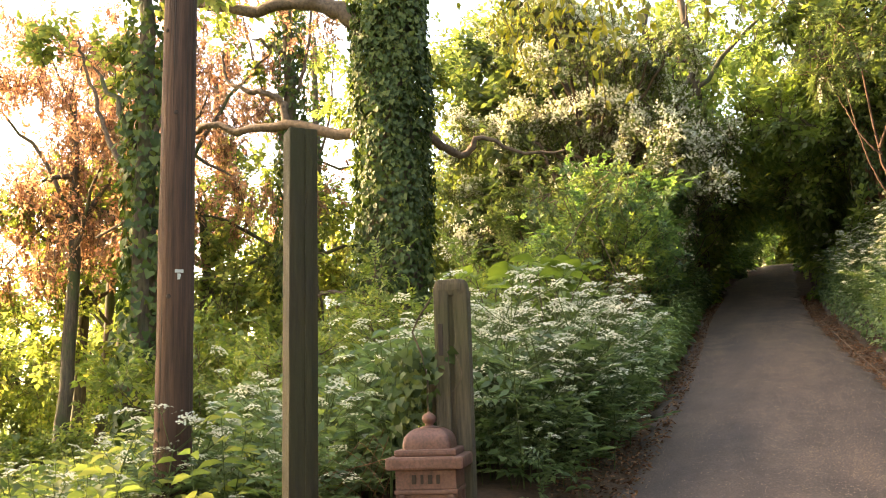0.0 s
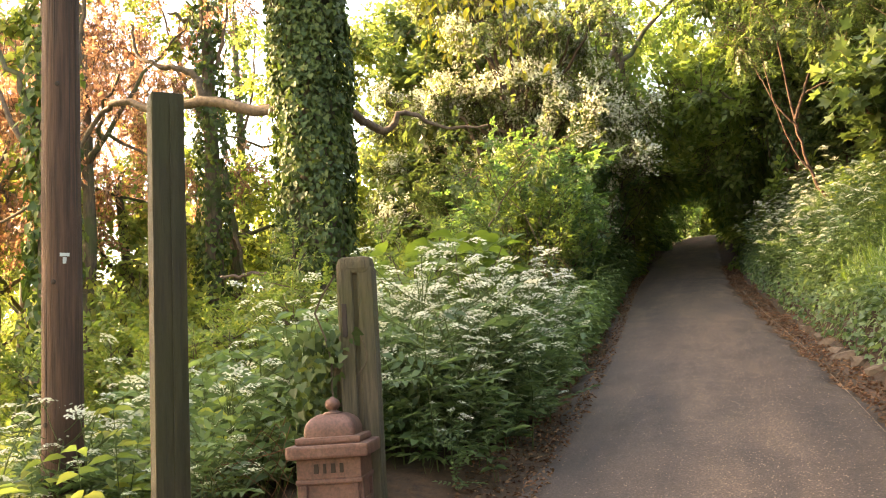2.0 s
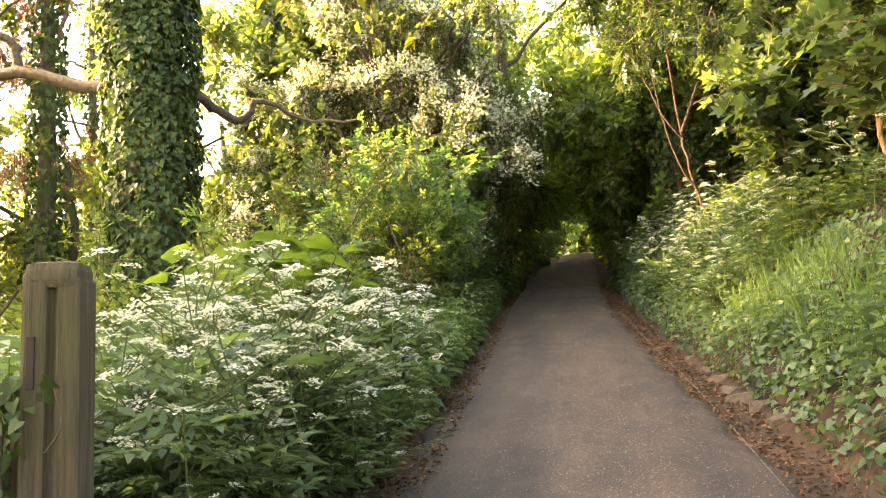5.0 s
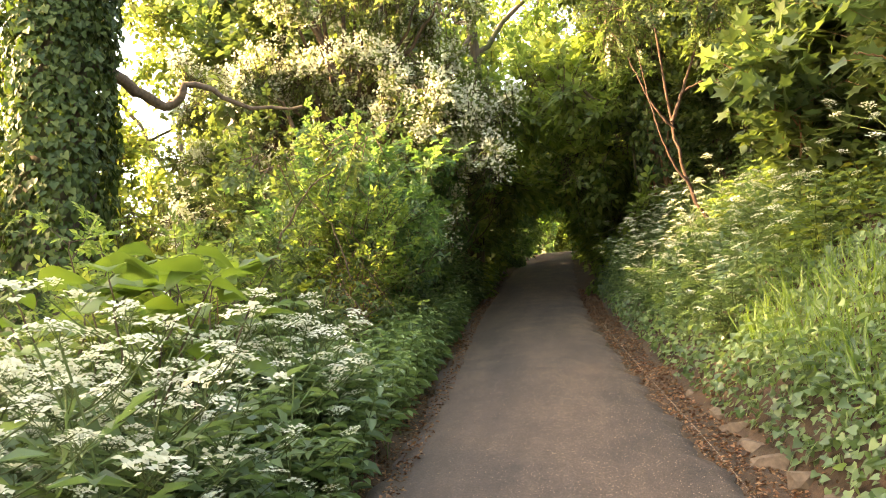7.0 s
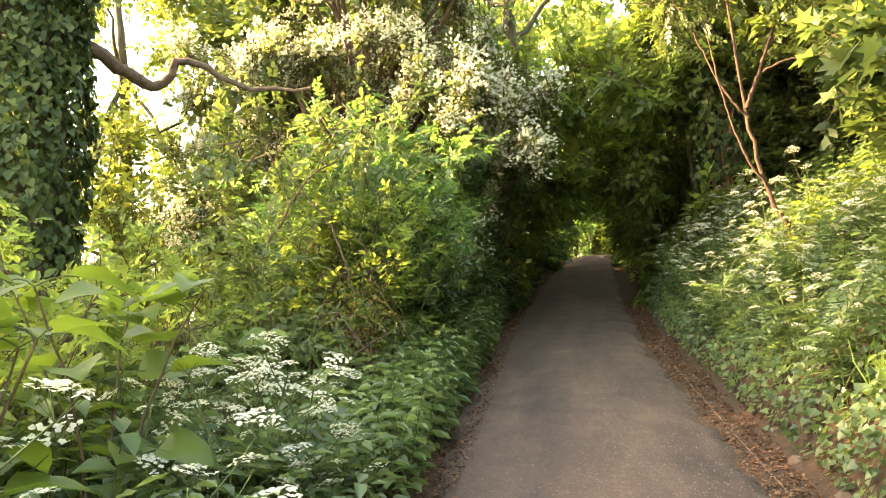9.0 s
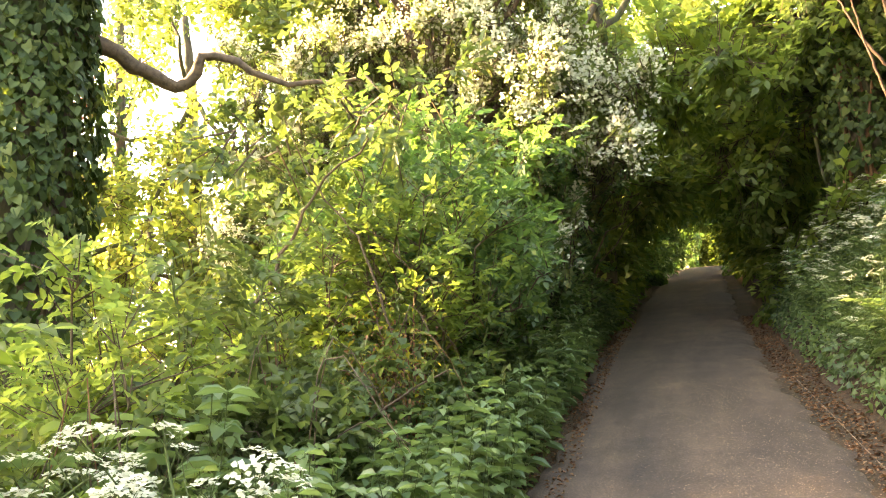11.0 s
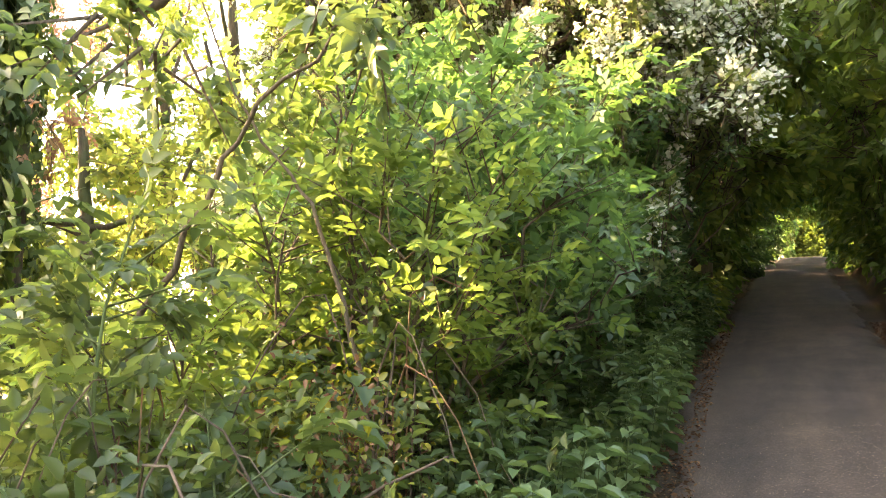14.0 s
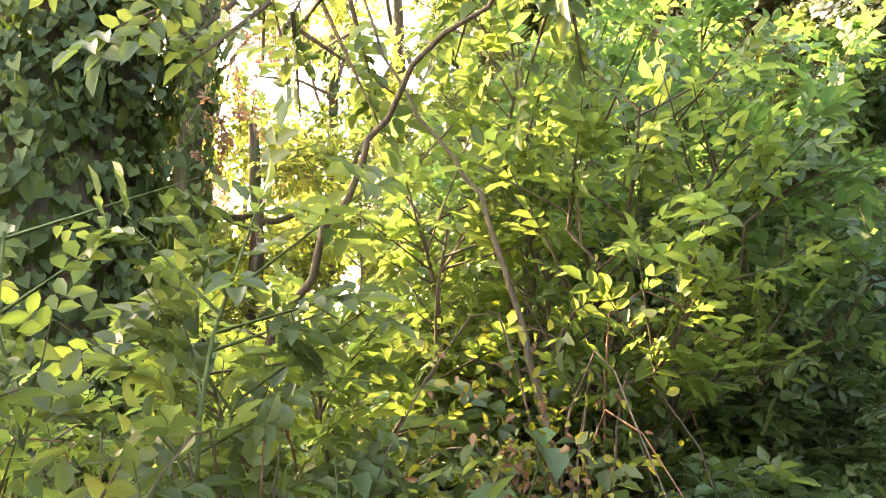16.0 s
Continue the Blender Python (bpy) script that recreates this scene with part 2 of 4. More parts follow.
def leaflet(length, width, fold=0.25, droop=0.15, at=(0, 0, 0), turn=0.0, fine=True):
    """One pointed leaf along +y, folded on its midrib."""
    if fine:
        v = np.array([(0, 0, 0), (-0.42, 0.3, fold), (-0.36, 0.66, fold), (0, 1, 0), (0.36, 0.66, fold), (0.42, 0.3, fold)], float)
        f = [(0, 3, 2, 1), (0, 5, 4, 3)]
    else:
        v = np.array([(0, 0, 0), (-0.5, 0.42, fold), (0, 1, 0), (0.5, 0.42, fold)], float)
        f = [(0, 3, 2, 1)]
    v[:, 2] = v[:, 2] * width - droop * length * v[:, 1] ** 2
    v[:, 0] *= width
    v[:, 1] *= length
    c, s = math.cos(turn), math.sin(turn)
    v = np.stack([v[:, 0] * c - v[:, 1] * s, v[:, 0] * s + v[:, 1] * c, v[:, 2]], 1)
    return v + np.array(at), np.array(f)


def pinnate(pairs, length, leaf, width, fine=True, angle=1.0):
    """A compound leaf: pairs of leaflets and one at the tip."""
    out = []
    for i in range(pairs):
        y = length * (i + 0.6) / (pairs + 0.4)
        for s in (-1, 1):
            out.append(leaflet(leaf * (0.8 + 0.2 * (i > 0)), width, at=(0, y, -0.02 * y), turn=s * angle, fine=fine))
    out.append(leaflet(leaf * 1.1, width * 1.1, at=(0, length, -0.02 * length), fine=fine))
    return joined(out)


def lobed(size):
    """A leaf with five pointed lobes, for ivy and sycamore."""
    pts = [(0, 0), (-0.5, 0.02), (-0.28, 0.32), (-0.52, 0.68), (-0.16, 0.62), (0, 1.05), (0.16, 0.62), (0.52, 0.68), (0.28, 0.32), (0.5, 0.02)]
    v = np.array([(x * size, y * size, 0.12 * size * abs(x) - 0.14 * size * y * y) for x, y in pts])
    f = [(0, 3, 2, 1), (0, 5, 4, 3), (0, 7, 6, 5), (0, 9, 8, 7)]
    return v, np.array(f)


def whorl(n, leaf, width, tilt=0.3, fine=True):
    """A shoot tip: leaves all round, with a small one upright."""
    out = []
    for i in range(n):
        v, f = leaflet(leaf * rng.uniform(0.75, 1.1), width, fine=fine)
        a = 2 * np.pi * i / n + rng.uniform(-0.3, 0.3)
        v = v @ np.array(Euler((rng.uniform(-0.2, 0.9) * tilt * 2, 0, a)).to_matrix()).T
        out.append((v, f))
    return joined(out)


def scatter(template, place, ahead, up, size):
    """Copies a template to every place, its y along ahead and its z near up; all in one mesh."""
    v, f = template
    y = ahead / (np.linalg.norm(ahead, axis=1)[:, None] + 1e-9)
    x = np.cross(y, up)
    x /= np.linalg.norm(x, axis=1)[:, None] + 1e-9
    z = np.cross(x, y)
    s = np.broadcast_to(np.asarray(size, float).reshape(-1, 1), (len(place), 1))[:, None]
    q = place[:, None] + s * (v[None, :, 0:1] * x[:, None] + v[None, :, 1:2] * y[:, None] + v[None, :, 2:3] * z[:, None])
    g = (np.arange(len(place))[:, None, None] * len(v) + f[None]).reshape(-1, f.shape[1])
    return q.reshape(-1, 3), g


def ups(n, lean=0.5):
    u = rng.normal(size=(n, 3)) * lean
    u[:, 2] += 1
    return u


def thing(name, label, category, group="", at=None, kind=""):
    ob = new(name)
    ob.empty_display_size = 0.2
    if at is not None:
        ob.matrix_world = at
    return tagged(ob, label, category, group, kind)


# ---------- lie of the land ----------
def rise(y):
    """Height of the lane along its length: a steady climb to a crest."""
    y = np.asarray(y, float)
    return 0.155 * np.clip(y, -30, 46) + 0.0155 * np.clip(y - 14, 0, 32) + 0.02 * np.clip(y - 46, 0, 8)


def bend(y):
    """How far the lane swings to the right at the top."""
    y = np.asarray(y, float)
    a, b = np.clip((y - 4) / 19, 0, 1), np.clip((y - 36) / 26, 0, 1)
    return -0.72 * a * a * (3 - 2 * a) + 1.5 * b * b * (3 - 2 * b)


def foot(y):
    """How far from the lane's middle the steep bank begins: closer higher up."""
    return 1.36 - 0.12 * np.clip((np.asarray(y, float) - 7) / 4, 0, 1)


def verge(u, y):
    """Plan x of a place u metres from the lane's middle; on the bank side it follows the bank's foot."""
    return u + bend(y) + np.where(np.asarray(u) > 0.9, foot(y) - 1.52, 0.0)


def land(x, y):
    """Height of the ground: lane, falling wood on one side, steep bank on the other."""
    x = np.asarray(x, float)
    u = x - bend(y)
    z = rise(y)
    low = np.clip(-u - 2.4, 0, 34)
    z = z - 0.20 * low + 0.06 * np.clip(-u - 50, 0, 200)
    z = z + 0.10 * np.clip((-u - 1.2) / 0.5, 0, 1)
    hi = np.clip(u - foot(y), 0, 1e9)
    z = z + 0.28 * np.clip(hi / 0.18, 0, 1) + 0.72 * np.clip(hi - 0.18, 0, 4.2) + 0.2 * np.clip(hi - 4.4, 0, 40)
    rough = 0.06 * (np.sin(1.7 * x + 0.9 * y) + np.sin(2.3 * y - 1.1 * x)) + 0.03 * np.sin(5.1 * x) * np.sin(4.3 * y)
    return z + rough * np.clip((np.abs(u) - 1.25) / 0.9, 0, 1) - 0.03


def ground_mesh():
    side = np.concatenate([[-900, -500, -300, -180, -110, -70], np.linspace(-48, -6, 40), np.linspace(-5.8, 8, 110), np.linspace(9, 40, 20), [60, 100, 200, 400, 900]])
    far = np.concatenate([[-900, -400, -150, -60, -30, -16], np.linspace(-10, 34, 180), np.linspace(35, 70, 30), [80, 100, 140, 220, 400, 900]])
    gx, gy = np.meshgrid(side, far, indexing="ij")
    gz = land(gx, gy)
    v = np.stack([gx, gy, gz], -1).reshape(-1, 3)
    n = len(far)
    i, j = np.meshgrid(np.arange(len(side) - 1), np.arange(n - 1), indexing="ij")
    f = np.stack([i * n + j, (i + 1) * n + j, (i + 1) * n + j + 1, i * n + j + 1], -1).reshape(-1, 4)
    return v, f


ground = tagged(part("ground", ground_mesh(), M_SOIL, smooth=True), "brown leafy woodland soil on a slope", "ground", kind="structure")


def tar_edge(y):
    """Broken edge of the tarmac on the bank side."""
    return 1.03 - 0.22 * np.clip((y - 6) / 7, 0, 1) + 0.03 * np.sin(0.9 * y + 2) + 0.035 * np.sin(3.7 * y) + 0.025 * np.sin(9.1 * y) + 0.015 * np.sin(23 * y)


def road_mesh():
    """Tarmac with a slight camber and ragged, broken edges 4 cm thick."""
    ys = np.concatenate([np.linspace(-12, 24, 480), np.linspace(24.3, 52, 80)])
    wl = -1.20 + 0.05 * np.sin(1.3 * ys) + 0.03 * np.sin(4.1 * ys + 1) + 0.02 * np.sin(11 * ys)
    wr = tar_edge(ys)
    across = np.array([0, 0, 0.06, 0.2, 0.4, 0.6, 0.8, 0.94, 1, 1])
    x = wl[:, None] * (1 - across) + wr[:, None] * across + bend(ys)[:, None]
    z = rise(ys)[:, None] + 0.012 + 0.03 * (1 - (2 * across - 1) ** 2) + 0 * x
    z[:, 0] -= 0.09
    z[:, -1] -= 0.09
    z[:, 1] -= 0.012
    z[:, -2] -= 0.03
    x[:, 0] -= 0.02
    x[:, -1] += 0.025
    z += 0.008 * np.sin(2.1 * x + 1.3 * ys[:, None])
    v = np.stack([x, np.repeat(ys[:, None], 10, 1), z], -1).reshape(-1, 3)
    i, j = np.meshgrid(np.arange(len(ys) - 1), np.arange(9), indexing="ij")
    f = np.stack([i * 10 + j, i * 10 + j + 1, (i + 1) * 10 + j + 1, (i + 1) * 10 + j], -1).reshape(-1, 4)
    return v, f


road = tagged(part("road", road_mesh(), M_TARMAC, smooth=True), "narrow worn grey-brown tarmac lane climbing uphill", "road", kind="structure")

# ---------- plants ----------
def clear(p):
    """Keeps leaves off the line that people walk."""
    u = p[:, 0] - bend(p[:, 1])
    over = p[:, 2] - rise(p[:, 1])
    far = np.clip((p[:, 1] - 17) / 12, 0, 1)
    lane = (u > -1.22 + 0.4 * far) & (u < foot(p[:, 1]) - 0.16 - 0.38 * far) & (over < 2.5 - 0.6 * far) & (p[:, 1] < 52)
    end = (u > np.where(p[:, 1] < 9.9, -1.5, -1.75)) & (over > 0.9) & (over < 2.4) & (p[:, 1] > 8.6) & (p[:, 1] < 11.3)
    return ~(lane | end)


T_ELDER = pinnate(2, 0.13, 0.098, 0.056)
T_ELDER_FAR = joined([leaflet(0.15, 0.08, at=(0, 0.0, 0), turn=0.9, fine=False), leaflet(0.15, 0.08, at=(0, 0.05, 0.02), turn=-0.8, fine=False), leaflet(0.16, 0.085, at=(0, 0.12, 0), fine=False)])
T_ELDER_COARSE = pinnate(2, 0.13, 0.105, 0.062, fine=False)
T_SMALL = pinnate(3, 0.14, 0.055, 0.036, fine=False, angle=0.9)
T_HAW = whorl(5, 0.05, 0.032, fine=False)
T_SHOOT = whorl(6, 0.13, 0.05)
T_BROAD = joined([leaflet(0.10, 0.065, at=(0, 0.02, 0), turn=0.9), leaflet(0.11, 0.07, at=(0, 0.06, 0), turn=-0.8), leaflet(0.12, 0.075, at=(0, 0.11, 0), turn=0.1)])
T_FAR = joined([leaflet(0.22, 0.15, at=(0, 0.0, 0), turn=0.9, fine=False), leaflet(0.22, 0.15, at=(0, 0.1, 0.03), turn=-0.8, fine=False), leaflet(0.24, 0.16, at=(0, 0.2, 0), fine=False)])
T_LOBED = lobed(0.14)
T_IVY = lobed(0.075)
T_IVY = (np.array([(x * 0.075, y * 0.075, 0.014 * abs(x) - 0.012 * y * y) for x, y in ((0, 0.08), (-0.38, -0.06), (-0.52, 0.22), (-0.40, 0.46), (-0.22, 0.74), (0, 1.02), (0.22, 0.74), (0.40, 0.46), (0.52, 0.22), (0.38, -0.06))]), T_IVY[1])


def flower_tuft():
    """A tuft of small white blossom."""
    out = []
    for i in range(7):
        v, f = leaflet(0.025, 0.025, fine=False, fold=0.1, droop=0)
        v = v @ np.array(Euler((rng.uniform(0, 0.8), 0, rng.uniform(0, 6.28))).to_matrix()).T
        out.append((v + rng.normal(size=3) * np.array([0.028, 0.028, 0.012]), f))
    return joined(out)


T_BLOSSOM = flower_tuft()


def twigs_to_leaves(a, b, per, template, size, droop=0.3, clear_base=None):
    """Leaves set along twigs from a to b."""
    t = rng.uniform(0.15, 1.05, (len(a), per))
    p = (a[:, None] * (1 - t[..., None]) + b[:, None] * t[..., None]).reshape(-1, 3)
    d = np.repeat(b - a, per, 0)
    d /= np.linalg.norm(d, axis=1)[:, None] + 1e-9
    d = d + rng.normal(size=d.shape) * 0.65
    d[:, 2] -= droop
    if clear_base is not None:
        ok = clear(p + clear_base) & clear(p + d * 0.12 + clear_base)
        p, d = p[ok], d[ok]
    return scatter(template, p, d, ups(len(p), 0.45), size * rng.uniform(0.65, 1.2, len(p)))


def bush(name, label, category, x, y, height, spread, stems, twigs, per, template, leaf_mat, size=1.0, stem_mat=None, lean=(0, 0), group="", droop=0.3, thick=0.018, start=0.2, up=0.35, blossom=0.0):
    """A many-stemmed shrub: arching stems, side twigs, leaves along them."""
    base = np.array([x, y, float(land(x, y)) - 0.05])
    ob = thing(name, label, category, group, pose(*base))
    a_all, b_all = [], []
    for k in range(stems):
        ang, rad = rng.uniform(0, 2 * np.pi), math.sqrt(rng.uniform(0.02, 1))
        foot = np.array([math.cos(ang), math.sin(ang), 0]) * 0.22 * spread * rad
        tip = np.array([math.cos(ang) * spread * rad + lean[0], math.sin(ang) * spread * rad + lean[1], height * (1 - 0.45 * rad ** 2) * rng.uniform(0.75, 1.05)])
        mid = foot * 0.5 + tip * 0.4 + np.array([0, 0, 0.12 * height])
        c = curve([foot, mid, tip], 8, 0.02 * height)
        part("stem", tube(c, np.linspace(thick * height / 2.5, 0.004, 8), 5), stem_mat or M_TWIG, ob)
        t = rng.uniform(start, 1.0, twigs)
        i = np.minimum((t * 7).astype(int), 6)
        a = c[i] + (c[i + 1] - c[i]) * (t * 7 - i)[:, None]
        out = rng.normal(size=(twigs, 3)) + np.array([math.cos(ang), math.sin(ang), 0]) * 0.4
        out[:, 2] = np.abs(out[:, 2]) * 0.6 + up
        out /= np.linalg.norm(out, axis=1)[:, None]
        b = a + out * rng.uniform(0.2, 0.62, (twigs, 1)) * (0.4 + 0.26 * height)
        ok = clear(b + base) & clear(a + base)
        a_all.append(a[ok])
        b_all.append(b[ok])
    a, b = np.concatenate(a_all), np.concatenate(b_all)
    tagged(part("twig_mass", sticks(a, b, np.full(len(a), 0.006), np.full(len(a), 0.002)), stem_mat or M_TWIG, ob), kind="stuff")
    tagged(part("foliage", twigs_to_leaves(a, b, per, template, size, droop, base), leaf_mat, ob), kind="stuff")
    if blossom:
        k = rng.random(len(b)) < blossom
        p = b[k] + np.array([0, 0, 0.03])
        part("blossom", scatter(T_BLOSSOM, p, rng.normal(size=p.shape), ups(len(p), 0.3), rng.uniform(0.8, 1.6, len(p))), M_PETAL, ob, "white blossom")
    return ob


def tree(name, label, category, trunk, radius, blobs, template, leaf_mat, per=7, size=1.0, bark=None, limbs=(), twig_len=0.8, group="", droop=0.25, blossom=0.0, sides=10, auto=True, hollow=0.45):
    """A tapered trunk, limbs to each part of the crown, twigs and leaves. blobs: centre, radii, twigs."""
    trunk = np.asarray(trunk, float)
    base = trunk[0].copy()
    ob = thing(name, label, category, group, pose(*base))
    c = curve(trunk - base, 16, 0.02)
    part("trunk", tube(c, radius * np.linspace(1.12, 0.45, 16), sides, 0.05), bark or M_BARK, ob, smooth=True)
    for path, r0, r1 in limbs:
        part("limb", tube(curve(np.asarray(path, float) - base, 26, 0.02 if r0 > 0.05 else 0.006), np.linspace(r0, r1, 26), 9, 0.09), bark or M_DEADWOOD, ob, smooth=True)
    aa, bb, cc = [], [], []
    for centre, radii, n in blobs:
        centre, radii = np.asarray(centre, float) - base, np.asarray(radii, float)
        if auto:
            k = min(14, int(15 * rng.uniform(0.5, 0.8)))
            start = c[k]
            part("limb", tube(curve([start, (start + centre) / 2 + np.array([0, 0, 0.3]), centre + np.array([0, 0, 0.3 * radii[2]])], 10, 0.05), np.linspace(radius * 0.4, radius * 0.08, 10), 6), bark or M_BARK, ob, smooth=True)
        # twigs gather in sub-clumps, which leaves gaps between them
        m = max(6, n // 16)
        q = rng.normal(size=(m, 3))
        q /= np.linalg.norm(q, axis=1)[:, None]
        q *= rng.uniform(hollow, 1.0, (m, 1)) ** 0.6
        pick = rng.integers(0, m, n)
        p = centre + q[pick] * radii + rng.normal(size=(n, 3)) * 0.13 * radii.mean()
        out = (p - centre) / radii ** 2 + rng.normal(size=(n, 3)) * 0.5 / radii.mean()
        out /= np.linalg.norm(out, axis=1)[:, None]
        a = p - out * twig_len * 0.5
        b = p + out * twig_len * rng.uniform(0.3, 0.7, (n, 1))
        b[:, 2] -= droop * 0.3 * twig_len
        ok = clear(a + base) & clear(b + base)
        aa.append(a[ok])
        bb.append(b[ok])
        cc.append(((rng.random(m) < 0.55)[pick] & ((p - centre - q[pick] * radii)[:, 2] > -0.12))[ok])
    if aa:
        a, b = np.concatenate(aa), np.concatenate(bb)
        tagged(part("twig_mass", sticks(a, b, np.full(len(a), 0.011), np.full(len(a), 0.003)), M_TWIG, ob), kind="stuff")
        tagged(part("crown", twigs_to_leaves(a, b, per, template, size, droop, base), leaf_mat, ob), kind="stuff")
        if blossom:
            k = np.repeat(np.flatnonzero(np.concatenate(cc)), 7)
            k = k[(rng.random(len(k)) < blossom)]
            t = rng.uniform(0.3, 1.1, (len(k), 1))
            p = a[k] * (1 - t) + b[k] * t + np.array([0, 0, 0.05])
            part("blossom", scatter(T_BLOSSOM, p, rng.normal(size=p.shape), ups(len(p), 0.4), rng.uniform(1.3, 2.5, len(p))), M_PETAL, ob, "masses of white blossom")
    return ob


def ivy_coat(ob, path, radius, density, size=1.0, reach=0.10):
    """Ivy leaves hanging over a trunk, as one coat under its tree."""
    base = np.array(ob.matrix_world.translation)
    c = curve(np.asarray(path, float) - base, 40, 0.0)
    seg = np.linalg.norm(c[-1] - c[0])
    n = int(density * seg * 2 * np.pi * radius)
    i = (39 * rng.random(n)).astype(int)
    i = i[(i < 28) | (rng.random(n) < (40 - i) / 13)]
    n = len(i)
    p = c[i] + (c[i + 1] - c[i]) * rng.random((n, 1))
    ang = rng.uniform(0, 2 * np.pi, n)
    bulge = 1 + 0.12 * np.sin(3 * ang + p[:, 2] * 1.3) + 0.09 * np.sin(5 * ang - 2.1 * p[:, 2]) + 0.07 * np.sin(11 * ang + 4.7 * p[:, 2])
    out = np.stack([np.cos(ang), np.sin(ang), np.zeros(n)], 1)
    q = p + out * ((radius * bulge) + rng.uniform(0, reach, n))[:, None]
    down = np.stack([rng.normal(size=n) * 0.45, rng.normal(size=n) * 0.45, -np.ones(n)], 1) + out * 0.35
    return part("ivy_leaves", scatter(T_IVY, q, down, out + rng.normal(size=out.shape) * 0.5 + np.array([0, 0, 0.45]), size * rng.uniform(0.6, 1.35, n)), M_IVY, ob, "dense dark green ivy")


def nettle_templates(fine=True):
    leaves, levels = [], 6
    for i in range(levels):
        y = 0.25 + 0.75 * i / (levels - 1)
        for s in (0, 1):
            v, f = leaflet(0.245 * (1.15 - 0.6 * y), 0.14 * (1.15 - 0.5 * y), droop=0.3, fine=fine)
            turn = math.pi * s + (math.pi / 2) * (i % 2) + rng.uniform(-0.3, 0.3)
            # leaf runs sideways from the upright stem
            w = np.stack([v[:, 0], v[:, 2] + 0.15 * v[:, 1], v[:, 1]], 1)
            cs, sn = math.cos(turn), math.sin(turn)
            w = np.stack([w[:, 0] * cs + w[:, 2] * sn, w[:, 1] + y, -w[:, 0] * sn + w[:, 2] * cs], 1)
            leaves.append((w, f))
    return joined(leaves), sticks([(0, 0, 0)], [(0, 1, 0)], [0.006], [0.003])


def herb_patch(name, label, xs, ys, n, low, high, mat, size=1.0, mask=None, fine=True):
    """A stand of upright leafy herbs, too many to count."""
    x, y = rng.uniform(*xs, n), rng.uniform(*ys, n)
    x = verge(x, y)
    if mask is not None:
        k = mask(x, y)
        x, y = x[k], y[k]
    p = np.stack([x, y, land(x, y)], 1)
    h = rng.uniform(low, high, len(p))
    k = clear(p + np.stack([0 * h, 0 * h, h], 1))
    p, h = p[k], h[k]
    tl, ts = nettle_templates(fine)
    d = ups(len(p), 0.16)
    u = np.concatenate([rng.normal(size=(len(p), 2)), np.zeros((len(p), 1))], 1)
    ob = thing(name, label, "plants", kind="stuff")
    part("leaves", scatter(tl, p, d, u, h * size), mat, ob)
    part("stems", scatter(ts, p, d, u, h * size), M_STEM, ob)
    return ob


def grass_patch(name, label, xs, ys, n, low, high):
    x, y = rng.uniform(*xs, n), rng.uniform(*ys, n)
    x = verge(x, y)
    p = np.stack([x, y, land(x, y)], 1)
    t = (np.array([(-0.012, 0, 0), (0.012, 0, 0), (0.009, 0.55, 0.03), (-0.009, 0.55, 0.03), (0.001, 0.92, 0.22), (-0.001, 0.92, 0.22)]), np.array([(0, 1, 2, 3), (3, 2, 4, 5)]))
    u = np.concatenate([rng.normal(size=(n, 2)), np.zeros((n, 1))], 1)
    return tagged(part(name, scatter(t, p, ups(n, 0.3), u, rng.uniform(low, high, n)), M_GRASS), label, "grass", kind="stuff")


def umbel_mesh():
    """A flat white flower head of a dozen small tufts on rays."""
    fl, ray = [], []
    for i in range(11):
        a, r = i * 2.4, 0.052 * math.sqrt(i / 10)
        c = np.array([r * math.cos(a), r * math.sin(a), 0.05 - 4.5 * r * r + rng.uniform(-0.004, 0.004)])
        ray.append((np.zeros(3), c))
        for j in range(4):
            v, f = leaflet(0.017, 0.017, fine=False, fold=0.1, droop=0)
            v = v @ np.array(Euler((rng.uniform(-0.5, 0.6), 0, rng.uniform(0, 6.28))).to_matrix()).T
            s = math.sqrt(j / 4) * 0.012
            fl.append((v + c + np.array([s * math.cos(j * 2.4), s * math.sin(j * 2.4), 0.004 - 20 * s * s]), f))
    a, b = np.array([r[0] for r in ray]), np.array([r[1] for r in ray])
    return joined(fl), sticks(a[4:], b[4:], np.full(7, 0.0013), np.full(7, 0.001))


def cow_parsley(variant):
    """A tall white-flowered plant: branched stem, ferny leaves, flat flower heads."""
    ob = thing("cow_parsley", "tall white-flowering cow parsley with ferny green leaves on the verge", "wild flower", "cow parsley along the lane")
    h = 1.0
    stem, heads = [], []
    main = curve([(0, 0, 0), (rng.normal() * 0.04, rng.normal() * 0.04, 0.5 * h), (rng.normal() * 0.08, rng.normal() * 0.08, 0.86 * h)], 8)
    stem.append(tube(main, np.linspace(0.006, 0.003, 8), 4))
    heads.append(main[-1])
    for k in range(7 + variant % 3):
        i = rng.integers(2, 7)
        a = rng.uniform(0, 2 * np.pi)
        tip = main[i] + np.array([math.cos(a) * 0.27, math.sin(a) * 0.27, 0.15]) * rng.uniform(0.6, 1.25)
        tip[2] = min(tip[2], 0.98)
        stem.append(tube(curve([main[i], (main[i] + tip) / 2 + np.array([0, 0, -0.02]), tip], 4), np.linspace(0.003, 0.002, 4), 3))
        heads.append(tip)
    part("stem", joined(stem), M_STEM, ob)
    n = 15
    z = rng.uniform(0.08, 0.62, n)
    p = np.stack([rng.normal(size=n) * 0.03, rng.normal(size=n) * 0.03, z], 1)
    d = np.stack([rng.normal(size=n), rng.normal(size=n), rng.uniform(-0.1, 0.6, n)], 1)
